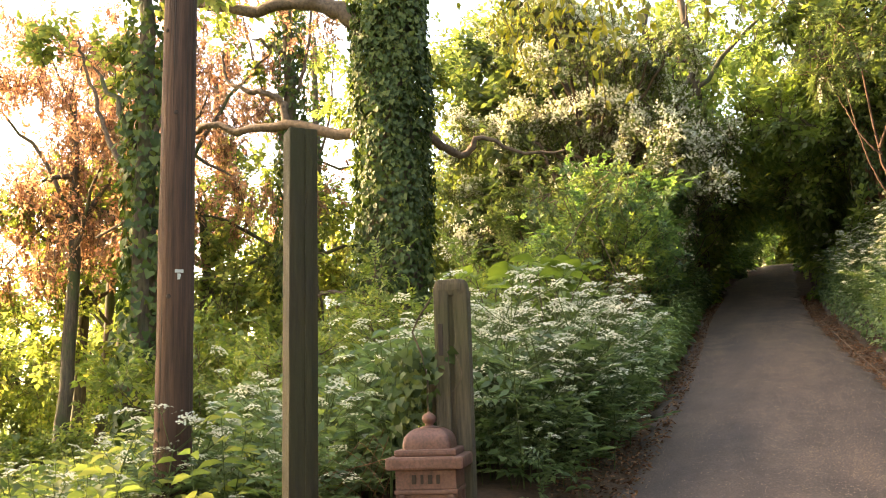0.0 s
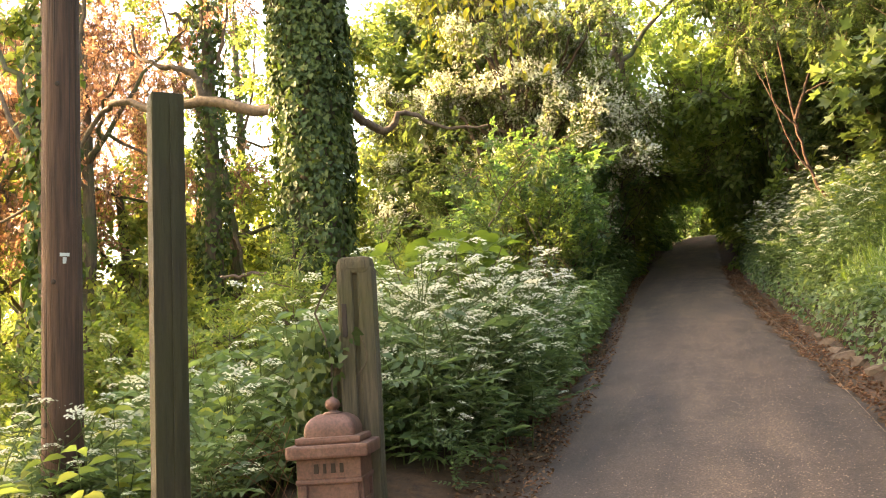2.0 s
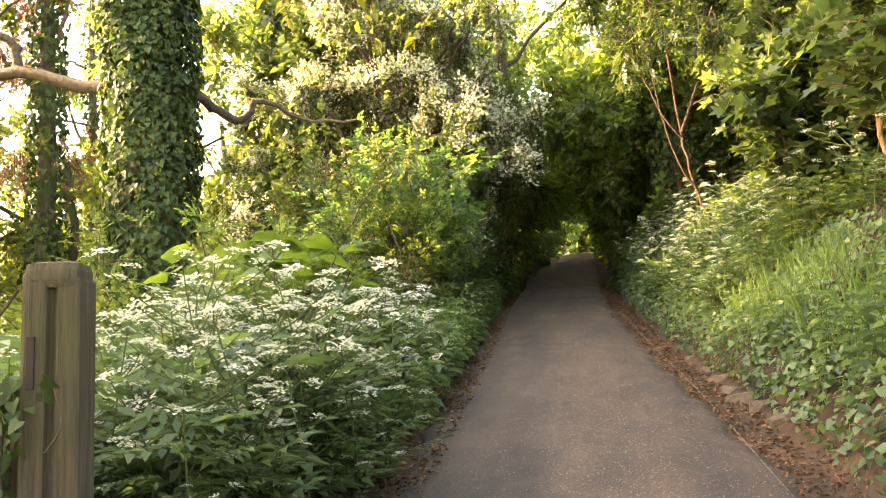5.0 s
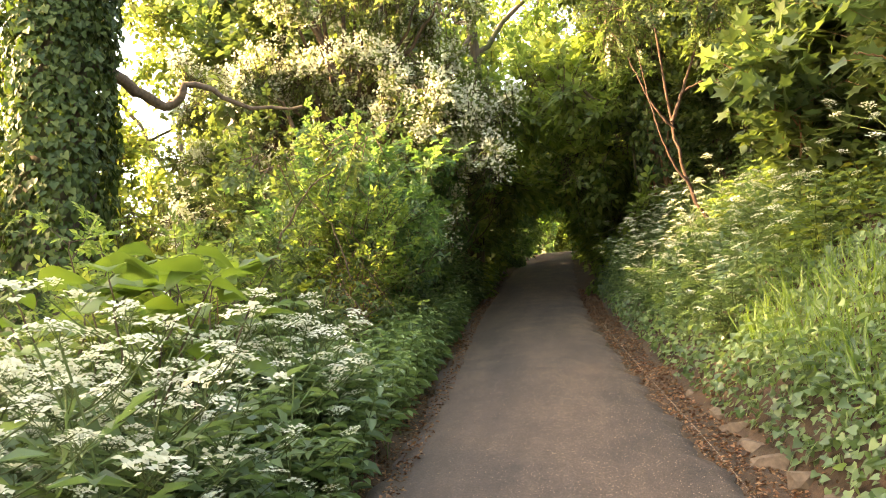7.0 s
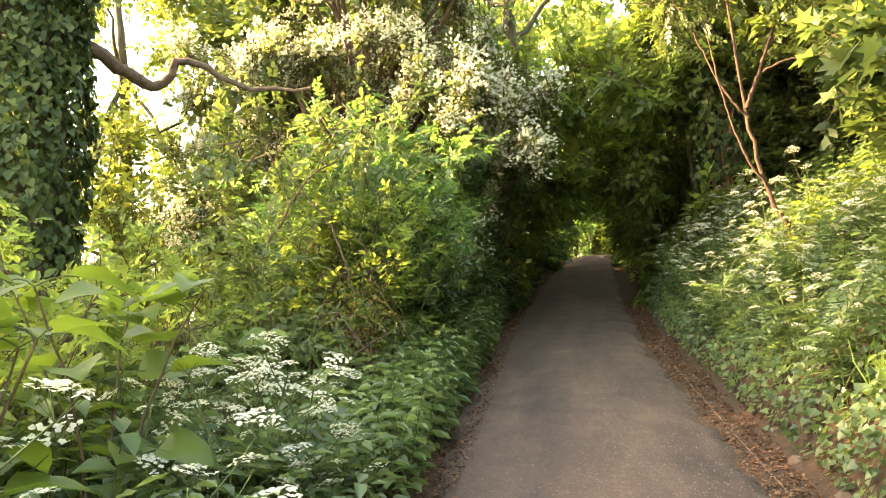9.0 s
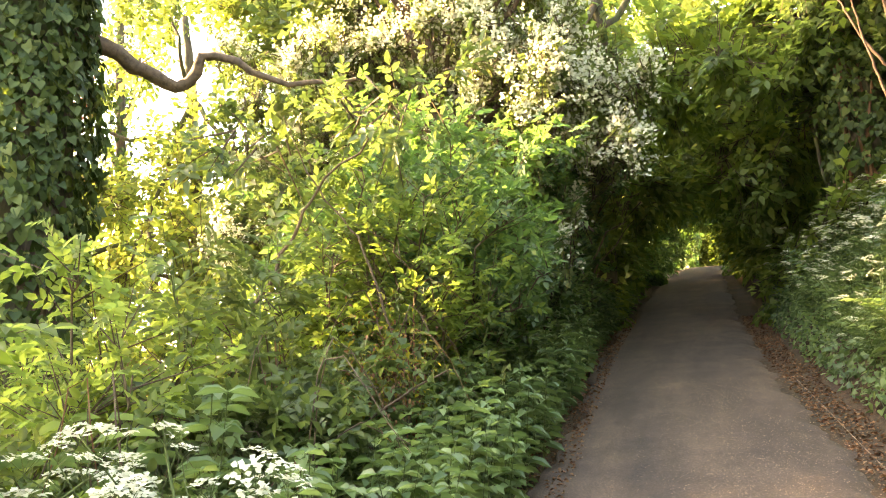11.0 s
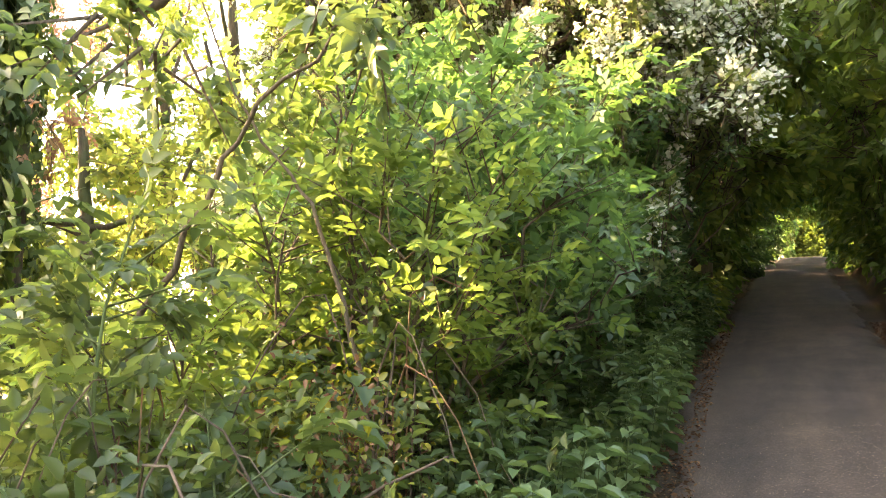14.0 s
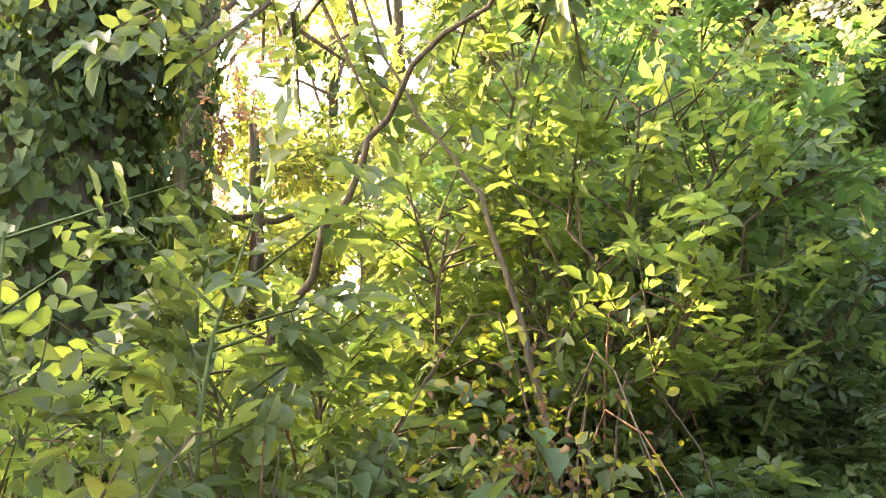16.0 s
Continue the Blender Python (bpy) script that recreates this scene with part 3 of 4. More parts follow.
    part("leaves", scatter(pinnate(4, 0.24, 0.08, 0.034, fine=False), p, d, ups(n, 0.2), rng.uniform(0.8, 1.3, n)), M_NETTLE, ob)
    for hd in heads:
        fl, ray = UMBELS[rng.integers(0, len(UMBELS))]
        q = new("flower_head", fl)
        q.parent, q["label"] = ob, "flat white flower head"
        s = rng.uniform(0.65, 1.1)
        q.matrix_local = Matrix.Translation(hd) @ Euler((rng.normal() * 0.25, rng.normal() * 0.25, rng.uniform(0, 6))).to_matrix().to_4x4() @ Matrix.Scale(s, 4)
        r = new("rays", ray)
        r.parent = q
    return ob


UMBELS = []
for _ in range(3):
    f_shape, r_shape = umbel_mesh()
    fm, rm = np_mesh("flower_head", *f_shape), np_mesh("rays", *r_shape)
    fm.materials.append(M_PETAL)
    rm.materials.append(M_STEM)
    UMBELS.append((fm, rm))


def parsley_stand(models, n, xs, ys, low, high):
    """Copies of the flowering plants over a stretch of verge."""
    for _ in range(n):
        x, y = rng.uniform(*xs), rng.uniform(*ys)
        x = float(verge(x, y))
        m = models[rng.integers(0, len(models))]
        s = rng.uniform(low, high)
        z = float(land(x, y)) - 0.01
        top = np.array([[x, y, z + s]])
        if not clear(top)[0]:
            continue
        c = copy_thing(m, pose(x, y, z, rng.normal() * 5, rng.normal() * 5, rng.uniform(0, 360)))
        c.scale = (s * rng.uniform(0.9, 1.1), s, s)

# ---------- gate remains beside the lane ----------
def box_bm(cx, cy, z0, z1, wx, wy, bevel=0.01, top=None):
    bm = bmesh.new()
    bmesh.ops.create_cube(bm, size=1)
    for v in bm.verts:
        k = top if (top and v.co.z > 0) else 1
        v.co = Vector((cx + v.co.x * wx * k, cy + v.co.y * wy * k, z0 if v.co.z < 0 else z1))
    if bevel:
        bmesh.ops.bevel(bm, geom=bm.edges[:], offset=bevel, segments=2, affect="EDGES", profile=0.6)
    return bm


def merge(bms):
    out = bmesh.new()
    for b in bms:
        me = bpy.data.meshes.new("piece")
        b.to_mesh(me)
        b.free()
        out.from_mesh(me)
        bpy.data.meshes.remove(me)
    return out


def lathe(profile, sides=20):
    """A turned shape from radius and height pairs."""
    bm = bmesh.new()
    rings = [[bm.verts.new((r * math.cos(2 * math.pi * k / sides), r * math.sin(2 * math.pi * k / sides), z)) for k in range(sides)] for r, z in profile]
    for lo, hi in zip(rings, rings[1:]):
        for k in range(sides):
            bm.faces.new((lo[k], lo[(k + 1) % sides], hi[(k + 1) % sides], hi[k]))
    bm.faces.new(rings[-1])
    bm.faces.new(rings[0][::-1])
    return bm


def gate_pier(x, y, turn):
    """A square cast pier: panelled shaft, stepped cap, domed top, ball finial."""
    z = 0.54
    ob = thing("gate_pier", "short reddish-brown iron gate pier with domed cap and ball finial", "gate pier", at=pose(x, y, z, 0, 0, turn))
    part("plinth", box_bm(0, 0, 0, 0.16, 0.36, 0.36, 0.012), M_IRON, ob)
    borders = []
    for sx, sy in ((1, 0), (-1, 0), (0, 1), (0, -1)):
        # raised borders leave a sunk panel on each face
        for a, b, w, h in ((-0.128, 0.33, 0.03, 0.34), (0.128, 0.33, 0.03, 0.34), (0, 0.18, 0.226, 0.035), (0, 0.395, 0.226, 0.035)):
            borders.append(box_bm(sx * 0.156 + (a if sy else 0), sy * 0.156 + (a if sx else 0), b - h / 2, b + h / 2, w if sy else 0.016, w if sx else 0.016, 0.003))
    part("shaft", box_bm(0, 0, 0.16, 0.50, 0.30, 0.30, 0.006), M_IRON, ob)
    for b in borders:
        part("panel_border", b, M_IRON, ob)
    part("neck_moulding", merge([box_bm(0, 0, 0.50, 0.525, 0.335, 0.335, 0.008)]), M_IRON, ob)
    part("frieze", box_bm(0, 0, 0.525, 0.625, 0.32, 0.32, 0.005), M_IRON, ob)
    for k, w in enumerate((0.022, 0.014, 0.022, 0.018)):
        part("letter", box_bm(-0.062 + 0.042 * k, -0.162, 0.552, 0.598, w, 0.008, 0.002), M_INK, ob, "worn illegible raised letter")
    part("cap", box_bm(0, 0, 0.625, 0.69, 0.41, 0.41, 0.014), M_IRON, ob)
    part("cap_step", box_bm(0, 0, 0.69, 0.725, 0.33, 0.33, 0.012), M_IRON, ob)
    dome = bmesh.new()
    rings = []
    for k in range(8):
        w = 0.132 * math.sqrt(max(0.0, 1 - (0.90 * k / 7) ** 3.0))
        h = 0.725 + 0.105 * k / 7
        rings.append([dome.verts.new((w * math.copysign(abs(math.cos(a)) ** 0.22, math.cos(a)), w * math.copysign(abs(math.sin(a)) ** 0.22, math.sin(a)), h)) for a in [2 * math.pi * (q + 0.5) / 32 for q in range(32)]])
    for lo, hi in zip(rings, rings[1:]):
        for q in range(32):
            dome.faces.new((lo[q], lo[(q + 1) % 32], hi[(q + 1) % 32], hi[q]))
    dome.faces.new(rings[-1])
    part("dome", dome, M_IRON, ob, smooth=True)
    part("finial", lathe([(0.05, 0.826), (0.05, 0.836), (0.024, 0.842), (0.02, 0.85), (0.034, 0.86), (0.041, 0.878), (0.034, 0.896), (0.015, 0.908), (0.006, 0.916)]), M_IRON, ob, smooth=True)
    return ob


def old_gate_post(x, y, turn):
    """A weathered timber post, notched, split and slightly leaning, with ivy on one side."""
    z = 0.505
    ob = thing("gate_post", "weathered mossy timber gate post with notched slots and a split", "gate post", at=pose(x, y, z, 0.5, 0.4, turn))
    left = box_bm(-0.055, 0, 0, 1.66, 0.085, 0.17, 0.012)
    right = box_bm(0.058, 0.004, 0, 1.64, 0.085, 0.165, 0.012)
    mid = box_bm(0.0, 0.012, 0, 1.64, 0.05, 0.14, 0.004)
    part("post_half", left, M_OLDPOST, ob)
    part("post_half", right, M_OLDPOST, ob)
    part("post_core", mid, M_OLDPOST, ob)
    part("worn_head", box_bm(0, 0, 1.60, 1.70, 0.19, 0.175, 0.035), M_OLDPOST, ob)
    part("side_board", box_bm(-0.125, 0.04, 0.0, 1.10, 0.05, 0.13, 0.01), M_OLDPOST, ob)
    part("slot", box_bm(-0.06, -0.088, 1.26, 1.44, 0.026, 0.012, 0.003), M_INK, ob, "dark mortise slot")
    part("slot", box_bm(-0.093, -0.062, 0.7, 1.05, 0.014, 0.03, 0.003), M_INK, ob, "dark split")
    n = 420
    p = np.stack([rng.normal(-0.2, 0.07, n), rng.normal(-0.05, 0.08, n), rng.uniform(0.72, 1.30, n)], 1)
    p[:, 0] -= 0.05 * np.sin((p[:, 2] - 0.7) * 5)
    part("ivy_leaves", scatter(T_IVY, p, np.stack([rng.normal(size=n) * 0.6, rng.normal(size=n) * 0.6 - 0.4, -np.ones(n)], 1), rng.normal(size=(n, 3)) * 0.5 + np.array([0, -1, 0.4]), rng.uniform(0.45, 0.85, n)), M_IVY, ob, "hanging clump of dark ivy")
    tw = [tube(curve([(-0.16, -0.09, 0.6), (-0.12, -0.11, 1.0), (-0.2, -0.1, 1.4), (-0.1, -0.1, 1.6)], 10, 0.01), 0.006, 5), tube(curve([(0.02, -0.1, 1.28), (0.06, -0.12, 1.14), (0.0, -0.11, 1.05)], 8), 0.004, 5)]
    part("ivy_stem", joined(tw), M_TWIG, ob)
    return ob


def telegraph_pole(x, y):
    z = float(land(x, y)) - 0.3
    ob = thing("telegraph_pole", "tall round brown creosoted timber telegraph pole on the wooded verge", "telegraph pole", at=pose(x, y, z, 0, 0.3, 0))
    zs = np.linspace(0, 8.5, 30)
    path = np.stack([0.006 * np.sin(zs * 1.1), 0.006 * np.cos(zs), zs], 1)
    part("shaft", tube(path, np.linspace(0.125, 0.095, 30), 20, 0.006), M_POLE, ob, smooth=True)
    for k, (zz, a) in enumerate(((2.05, -70), (1.2, -95), (3.3, -60), (3.9, -100))):
        bm = lathe([(0.014, 0), (0.016, 0.006), (0.01, 0.012)], 10)
        bmesh.ops.transform(bm, matrix=pose(0.118 * math.cos(radians(a)), 0.118 * math.sin(radians(a)), zz, 90, 0, a + 90), verts=bm.verts)
        part("bolt_head", bm, M_INK, ob)
    zl = 2.41 - z
    a = radians(-40)
    for k, (w, h, dz) in enumerate(((0.055, 0.022, 0.0), (0.022, 0.04, -0.036))):
        bm = box_bm(0, 0, -h / 2, h / 2, w, 0.006, 0.002)
        bmesh.ops.transform(bm, matrix=pose(0.119 * math.cos(a), 0.119 * math.sin(a), zl + dz, 0, 0, 50), verts=bm.verts)
        part("number_plate", bm, M_PLATE, ob, "small grey-white identification plate")
    # long drying cracks
    for k in range(7):
        a = radians(-140 + 23 * k)
        z0, z1 = rng.uniform(0.6, 2.5), rng.uniform(3.0, 5.5)
        c = np.stack([np.full(6, 0.1145 * math.cos(a)), np.full(6, 0.1145 * math.sin(a)), np.linspace(z0, z1, 6)], 1)
        c[:, :2] *= np.linspace(1.03, 0.95, 6)[:, None]
        part("crack", tube(c, [0.001, 0.004, 0.005, 0.004, 0.003, 0.001], 5), M_INK, ob)
    return ob


def square_post(x, y, top, turn):
    z = float(land(x, y)) - 0.3
    ob = thing("square_post", "tall square green-stained timber post with a sawn flat top", "post", at=pose(x, y, z, 0, 0.4, turn))
    part("shaft", box_bm(0, 0, 0, top - z, 0.105, 0.105, 0.006), M_BEAM, ob)
    part("batten", box_bm(0.018, -0.056, 0.35, top - z - 0.03, 0.026, 0.008, 0.002), M_BEAM, ob)
    return ob


square_post(-1.655, 2.6, 2.518, 46)
telegraph_pole(-3.81, 4.5)
gate_pier(-1.89, 4.28, 14)
old_gate_post(-1.87, 4.6, 14)


def wire_fence():
    """A torn scrap of rusty chain-link mesh sagging beside the pier."""
    ob = thing("wire_fence", "torn rusty chain-link wire mesh sagging beside the gate pier", "fence")
    pts_a, pts_b = [], []
    for i in range(9):
        for j in range(10):
            for s in (0, 1):
                u0, w0 = 0.06 * (2 * i + (j % 2)), 0.055 * j
                u1, w1 = u0 + (0.06 if s else -0.06), w0 + 0.055
                q = []
                for u, w in ((u0, w0), (u1, w1)):
                    x, y = -2.2 - u * 0.95, 4.35 + 0.35 * u + 0.06 * math.sin(9 * u)
                    q.append((x, y, float(land(-2.2, 4.4)) + 0.05 + w * (1 - 0.25 * u) - 0.06 * math.sin(3 * u)))
                pts_a.append(q[0])
                pts_b.append(q[1])
    part("mesh", sticks(pts_a, pts_b, np.full(len(pts_a), 0.0022), np.full(len(pts_a), 0.0022)), M_REDTWIG, ob)
    part("top_wire", tube(curve([(-2.1, 4.35, 1.22), (-2.6, 4.55, 1.12), (-3.2, 4.75, 1.05)], 12, 0.004), 0.003, 5), M_REDTWIG, ob)
    return ob


wire_fence()


def hedge_fence():
    """Slack chain-link mesh half buried in the nettles."""
    ob = thing("wire_fence", "slack grey chain-link mesh buried among the nettles", "fence")
    a, b = [], []
    for i in range(12):
        for j in range(9):
            for s in (-1, 1):
                q = []
                for u, w in ((0.12 * i + 0.06 * (j % 2), 0.058 * j), (0.12 * i + 0.06 * (j % 2) + 0.06 * s, 0.058 * (j + 1))):
                    x, y = -2.42 - 0.12 * u + 0.05 * math.sin(4 * w + 3 * u), 9.9 + u
                    q.append((x, y, float(land(-2.42, y)) + 0.35 + w - 0.05 * math.sin(2.4 * u)))
                a.append(q[0])
                b.append(q[1])
    tagged(part("mesh", sticks(a, b, np.full(len(a), 0.0012), np.full(len(a), 0.0012)), M_TWIG, ob), kind="stuff")
    return ob


hedge_fence()

# ---------- the large ivy-clad oak ----------
OAK_AT = (-6.56, 13.6)
OAK = [(*OAK_AT, float(land(*OAK_AT)) - 0.2), (*OAK_AT, 5.1), (-6.56, 13.66, 8.2), (-6.1, 13.9, 12.3), (-5.9, 14.2, 16)]
oak = tree("oak_tree", "large oak with a trunk wrapped in dense ivy", "tree", OAK, 0.52,
           [((-8.8, 15.4, 15.0), (3.2, 3.0, 2.2), 260), ((-3.7, 14.9, 15.4), (3.2, 3, 2.1), 180), ((-6.2, 11.3, 15.9), (3, 2.5, 2), 180)],
           T_FAR, M_FRESH, 8, 0.7,
           limbs=[([(-6.7, 13.4, 6.32), (-7.48, 13.4, 6.47), (-8.71, 13.4, 6.85), (-9.74, 13.4, 6.88), (-10.56, 13.4, 7.13), (-11.07, 13.4, 6.83), (-11.9, 13.3, 5.7), (-13.3, 13.3, 5.1)], 0.115, 0.025),
                  ([(-8.71, 13.4, 6.85), (-8.81, 13.4, 7.34), (-9.3, 13.3, 7.6), (-9.94, 13.3, 7.85), (-10.15, 13.3, 8.6)], 0.085, 0.02),
                  ([(-6.4, 13.7, 6.55), (-6.15, 14.2, 6.48), (-5.92, 14.7, 6.32), (-5.67, 15.0, 6.2), (-5.45, 15.0, 6.45), (-5.22, 15.1, 6.5), (-4.7, 15.3, 6.2), (-3.8, 15.5, 6.15)], 0.105, 0.022),
                  ([(-6.7, 13.5, 8.05), (-7.5, 13.4, 8.93), (-8.4, 13.3, 9.24), (-9.6, 13.2, 9.3), (-11.8, 13.1, 10.1)], 0.22, 0.06),
                  ([(-6.56, 13.3, 3.4), (-7.4, 13.2, 3.45), (-8.2, 13.1, 3.47)], 0.06, 0.02),
                  ([(-6.1, 13.5, 10.2), (-4.6, 11.8, 9.4), (-2.9, 9.8, 7.8), (-2.1, 8.6, 6.6), (-1.6, 8.0, 5.6)], 0.15, 0.012)])
ivy_coat(oak, OAK[:2] + [(-6.56, 13.66, 8.2), (-6.4, 13.7, 10.2)], 0.53, 780, 1.2, 0.18)


def hanging_spray():
    """Young golden leaves hanging from the oak's long bough."""
    base = np.array(oak.matrix_world.translation)
    a, b = [], []
    for k in range(60):
        t = rng.uniform(0.72, 1.0)
        s = np.array([-2.6 + 1.1 * (t - 0.72) / 0.28, 9.3 - 1.4 * (t - 0.72) / 0.28, 7.3 - 2.1 * (t - 0.72) / 0.28])
        s += rng.normal(size=3) * np.array([0.62, 0.4, 0.35])
        a.append(s - base)
        b.append(s + np.array([rng.normal() * 0.15, rng.normal() * 0.15, -rng.uniform(0.3, 1.1)]) - base)
    a, b = np.array(a), np.array(b)
    tagged(part("twig_mass", sticks(a, b, np.full(len(a), 0.006), np.full(len(a), 0.002)), M_TWIG, oak), kind="stuff")
    t = rng.random((len(a), 10, 1))
    p = (a[:, None] * (1 - t) + b[:, None] * t).reshape(-1, 3)
    d = rng.normal(size=p.shape) * 0.6 + np.array([0, 0, -0.8])
    tagged(part("foliage", scatter(leaflet(0.11, 0.065), p, d, ups(len(p), 0.8), rng.uniform(0.7, 1.3, len(p))), M_GOLD, oak, "young yellow-green leaves"), kind="stuff")


hanging_spray()

# ---------- trees on the falling side ----------
def slim_ivy_tree(x, y, r, h, dens, label):
    z = float(land(x, y))
    path = [(x, y, z - 0.2), (x + 0.1, y, z + h * 0.5), (x - 0.1, y + 0.1, z + h)]
    t = tree("ivy_tree", label, "tree", path, r, [((x, y, z + h + 0.5), (2.2, 2.2, 1.8), 90), ((x - 1.2, y, z + h * 0.8), (1.3, 1.3, 1.0), 40)], T_FAR, M_FAR, 6, 0.8,
             limbs=[([(x, y, z + h * 0.62), (x + 0.6, y, z + h * 0.75), (x + 0.9, y, z + h * 0.95)], 0.07, 0.02), ([(x, y, z + h * 0.55), (x - 0.8, y, z + h * 0.68), (x - 1.6, y, z + h * 0.9)], 0.07, 0.02)])
    ivy_coat(t, path[:2] + [path[2]], r * 1.15, dens, 1.8, 0.16)
    return t


slim_ivy_tree(-12.6, 19.5, 0.26, 13, 130, "slim tree with an ivy-covered trunk")
slim_ivy_tree(-10.2, 11.2, 0.24, 9, 150, "dark ivy-covered trunk among cow parsley")
slim_ivy_tree(-16.5, 27.5, 0.2, 14, 70, "distant slim ivy-covered tree")

for k, (x, y, h) in enumerate(((-15.5, 18.0, 11.5), (-19, 20, 13), (-20.5, 26.5, 13.5), (-22, 22.5, 13.5), (-17.6, 16.6, 10.5))):
    z = float(land(x, y))
    tree("copper_maple", "copper-red leaved tree with fine dark branches", "tree", [(x, y, z - 0.2), (x + 0.3, y, z + h * 0.5), (x, y, z + h)], 0.2,
         [((x + dx, y + dy, z + h * f), (2.6, 2.6, 0.45), 100) for dx, dy, f in ((-2.2, 0, 0.54), (1.9, 0.8, 0.58), (0, -1.6, 0.66), (-1.8, 1.0, 0.74), (2.0, -0.8, 0.78), (0, 0, 0.98), (2.6, 1.2, 0.95), (-2.4, -1, 1.0))],
         T_FAR, M_COPPER, 6, 0.5, hollow=0.2)

random.seed(3)
for k in range(34):
    a = radians(5 + 75 * (k + rng.uniform(0.2, 0.8)) / 34)
    d = (28, 48, 37)[k % 3] + rng.uniform(-4, 4)
    x, y = -d * math.sin(a), d * math.cos(a)
    if y > 40:
        continue
    z = float(land(x, y))
    h = rng.uniform(7, 10) if a > radians(27) else rng.uniform(9, 16)
    tree("woodland_tree", "sunlit yellow-green tree in the wood below the lane", "tree", [(x, y, z - 0.3), (x + 0.3, y, z + h * 0.5), (x, y, z + h * 0.9)], 0.2,
         [((x + rng.normal() * 2, y + rng.normal() * 2, z + h * f), (2.8, 2.8, h * 0.16), 120) for f in (0.22, 0.42, 0.62, 0.85)], T_FAR, M_FAR, 6, 0.95, group="sunlit wood", twig_len=1.2, hollow=0.2, sides=6)
for k in range(14):
    a = radians(rng.uniform(24, 74))
    d = rng.uniform(11, 24)
    x, y = -d * math.sin(a), d * math.cos(a)
    if abs(x + 6.15) < 1.5:
        continue
    bush("understory_bush", "sunlit yellow-green bush in the open wood", "bush", x, y, rng.uniform(1.4, 2.8), rng.uniform(1.0, 1.6), 9, 24, 7, T_FAR, M_FRESH, 0.5, group="wood bushes")

# ---------- hedge on the falling side ----------
HAW = [(-4.3, 19.3, float(land(-4.3, 19.3)) - 0.2), (-4.1, 19.2, 5.0), (-3.6, 19.0, 8.0)]
tiers = []
for k in range(44):
    level = k % 6
    reach = (1.0, 1.1, 1.15, 1.0, 0.9, 0.75)[level]
    tiers.append(((-3.9 + reach * rng.uniform(-3.2, 2.2), 18.9 + rng.uniform(-1.2, 1.0), 4.9 + 0.98 * level + rng.uniform(-0.3, 0.3)), (1.3, 1.1, 0.34), 105))
tree("hawthorn_tree", "hawthorn tree covered in white may blossom", "tree", HAW, 0.2, tiers, T_HAW, M_HAW, 5, 1.7, bark=M_DEADWOOD, blossom=0.95, twig_len=0.6, hollow=0.1)
# Most of these take the shade-toned leaf: hedge shade put into the colour.
for x, y, h, s, mat in ((-2.9, 14.9, 3.0, 1.25, M_SHADELEAF), (-3.2, 16.6, 3.6, 1.5, M_SHADELEAF), (-2.7, 18.4, 3.4, 1.3, M_SHADELEAF), (-3.9, 16.4, 2.8, 1.2, M_ELDER), (-2.6, 20.6, 3.8, 1.4, M_SHADELEAF), (-4.6, 17.4, 4.2, 1.7, M_ELDER)):
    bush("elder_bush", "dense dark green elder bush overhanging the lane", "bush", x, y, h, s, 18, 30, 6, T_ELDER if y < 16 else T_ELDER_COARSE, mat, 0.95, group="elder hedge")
# Lighter leaf tone paints sunlight onto this part of the elder hedge.
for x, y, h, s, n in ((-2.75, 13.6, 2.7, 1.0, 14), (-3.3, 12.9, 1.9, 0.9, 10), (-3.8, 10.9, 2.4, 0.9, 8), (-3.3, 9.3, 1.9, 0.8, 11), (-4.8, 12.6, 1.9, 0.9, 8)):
    bush("elder_bush", "fresh green elder bush coloured as if sunlit, with upright brown stems", "bush", x, y, h, s, n, 18, 5, T_ELDER, M_LITLEAF, 0.75, group="elder hedge", start=0.25)
for x, y, h, s, n in ((-2.55, 11.45, 1.25, 0.55, 7), (-3.1, 11.7, 2.2, 0.5, 4), (-2.75, 10.3, 0.85, 0.4, 3)):
    bush("elder_bush", "young elder shoots with large fresh leaves beside the lane", "bush", x, y, h, s, n, 14, 5, T_ELDER, M_ELDER, 0.85, M_STEM, group="elder hedge", start=0.3)
for x, y, h, s in ((-3.6, 8.4, 2.0, 0.9), (-5.0, 10.2, 2.4, 1.1), (-5.2, 8.2, 1.9, 1.0)):
    bush("fresh_bush", "fresh yellow-green bush behind the cow parsley", "bush", x, y, h, s, 11, 20, 6, T_SMALL, M_FRESH, 1.0, group="elder hedge")

tree("elder_sapling", "forked brown elder sapling leaning over the brambles", "sapling", [(-3.8, 12.5, float(land(-3.8, 12.5)) - 0.1), (-3.34, 12.5, 3.28), (-3.01, 12.5, 3.86), (-2.85, 12.5, 4.15), (-2.45, 12.5, 4.45)], 0.016, [((-2.35, 12.6, 4.8), (0.6, 0.5, 0.35), 26), ((-3.3, 12.4, 4.6), (0.5, 0.5, 0.4), 18)], T_ELDER, M_ELDER, 4, 0.9, bark=M_TWIG,
     limbs=[([(-2.2, 12.7, float(land(-2.2, 12.7)) - 0.1), (-2.4, 12.65, 3.1), (-2.56, 12.6, 3.67), (-2.7, 12.6, 3.92), (-2.9, 12.55, 4.2), (-3.1, 12.5, 4.7)], 0.012, 0.004)], twig_len=0.4, auto=False)


def bramble(x, y, n):
    """Dry arching canes tangled through the hedge foot."""
    ob = thing("bramble", "tangle of dry brown bramble canes with a few leaves", "bramble", "brambles in the hedge", pose(x, y, float(land(x, y))))
    for k in range(n):
        a, r, h = rng.uniform(0, 6.28), rng.uniform(0.3, 0.9), rng.uniform(0.5, 1.3)
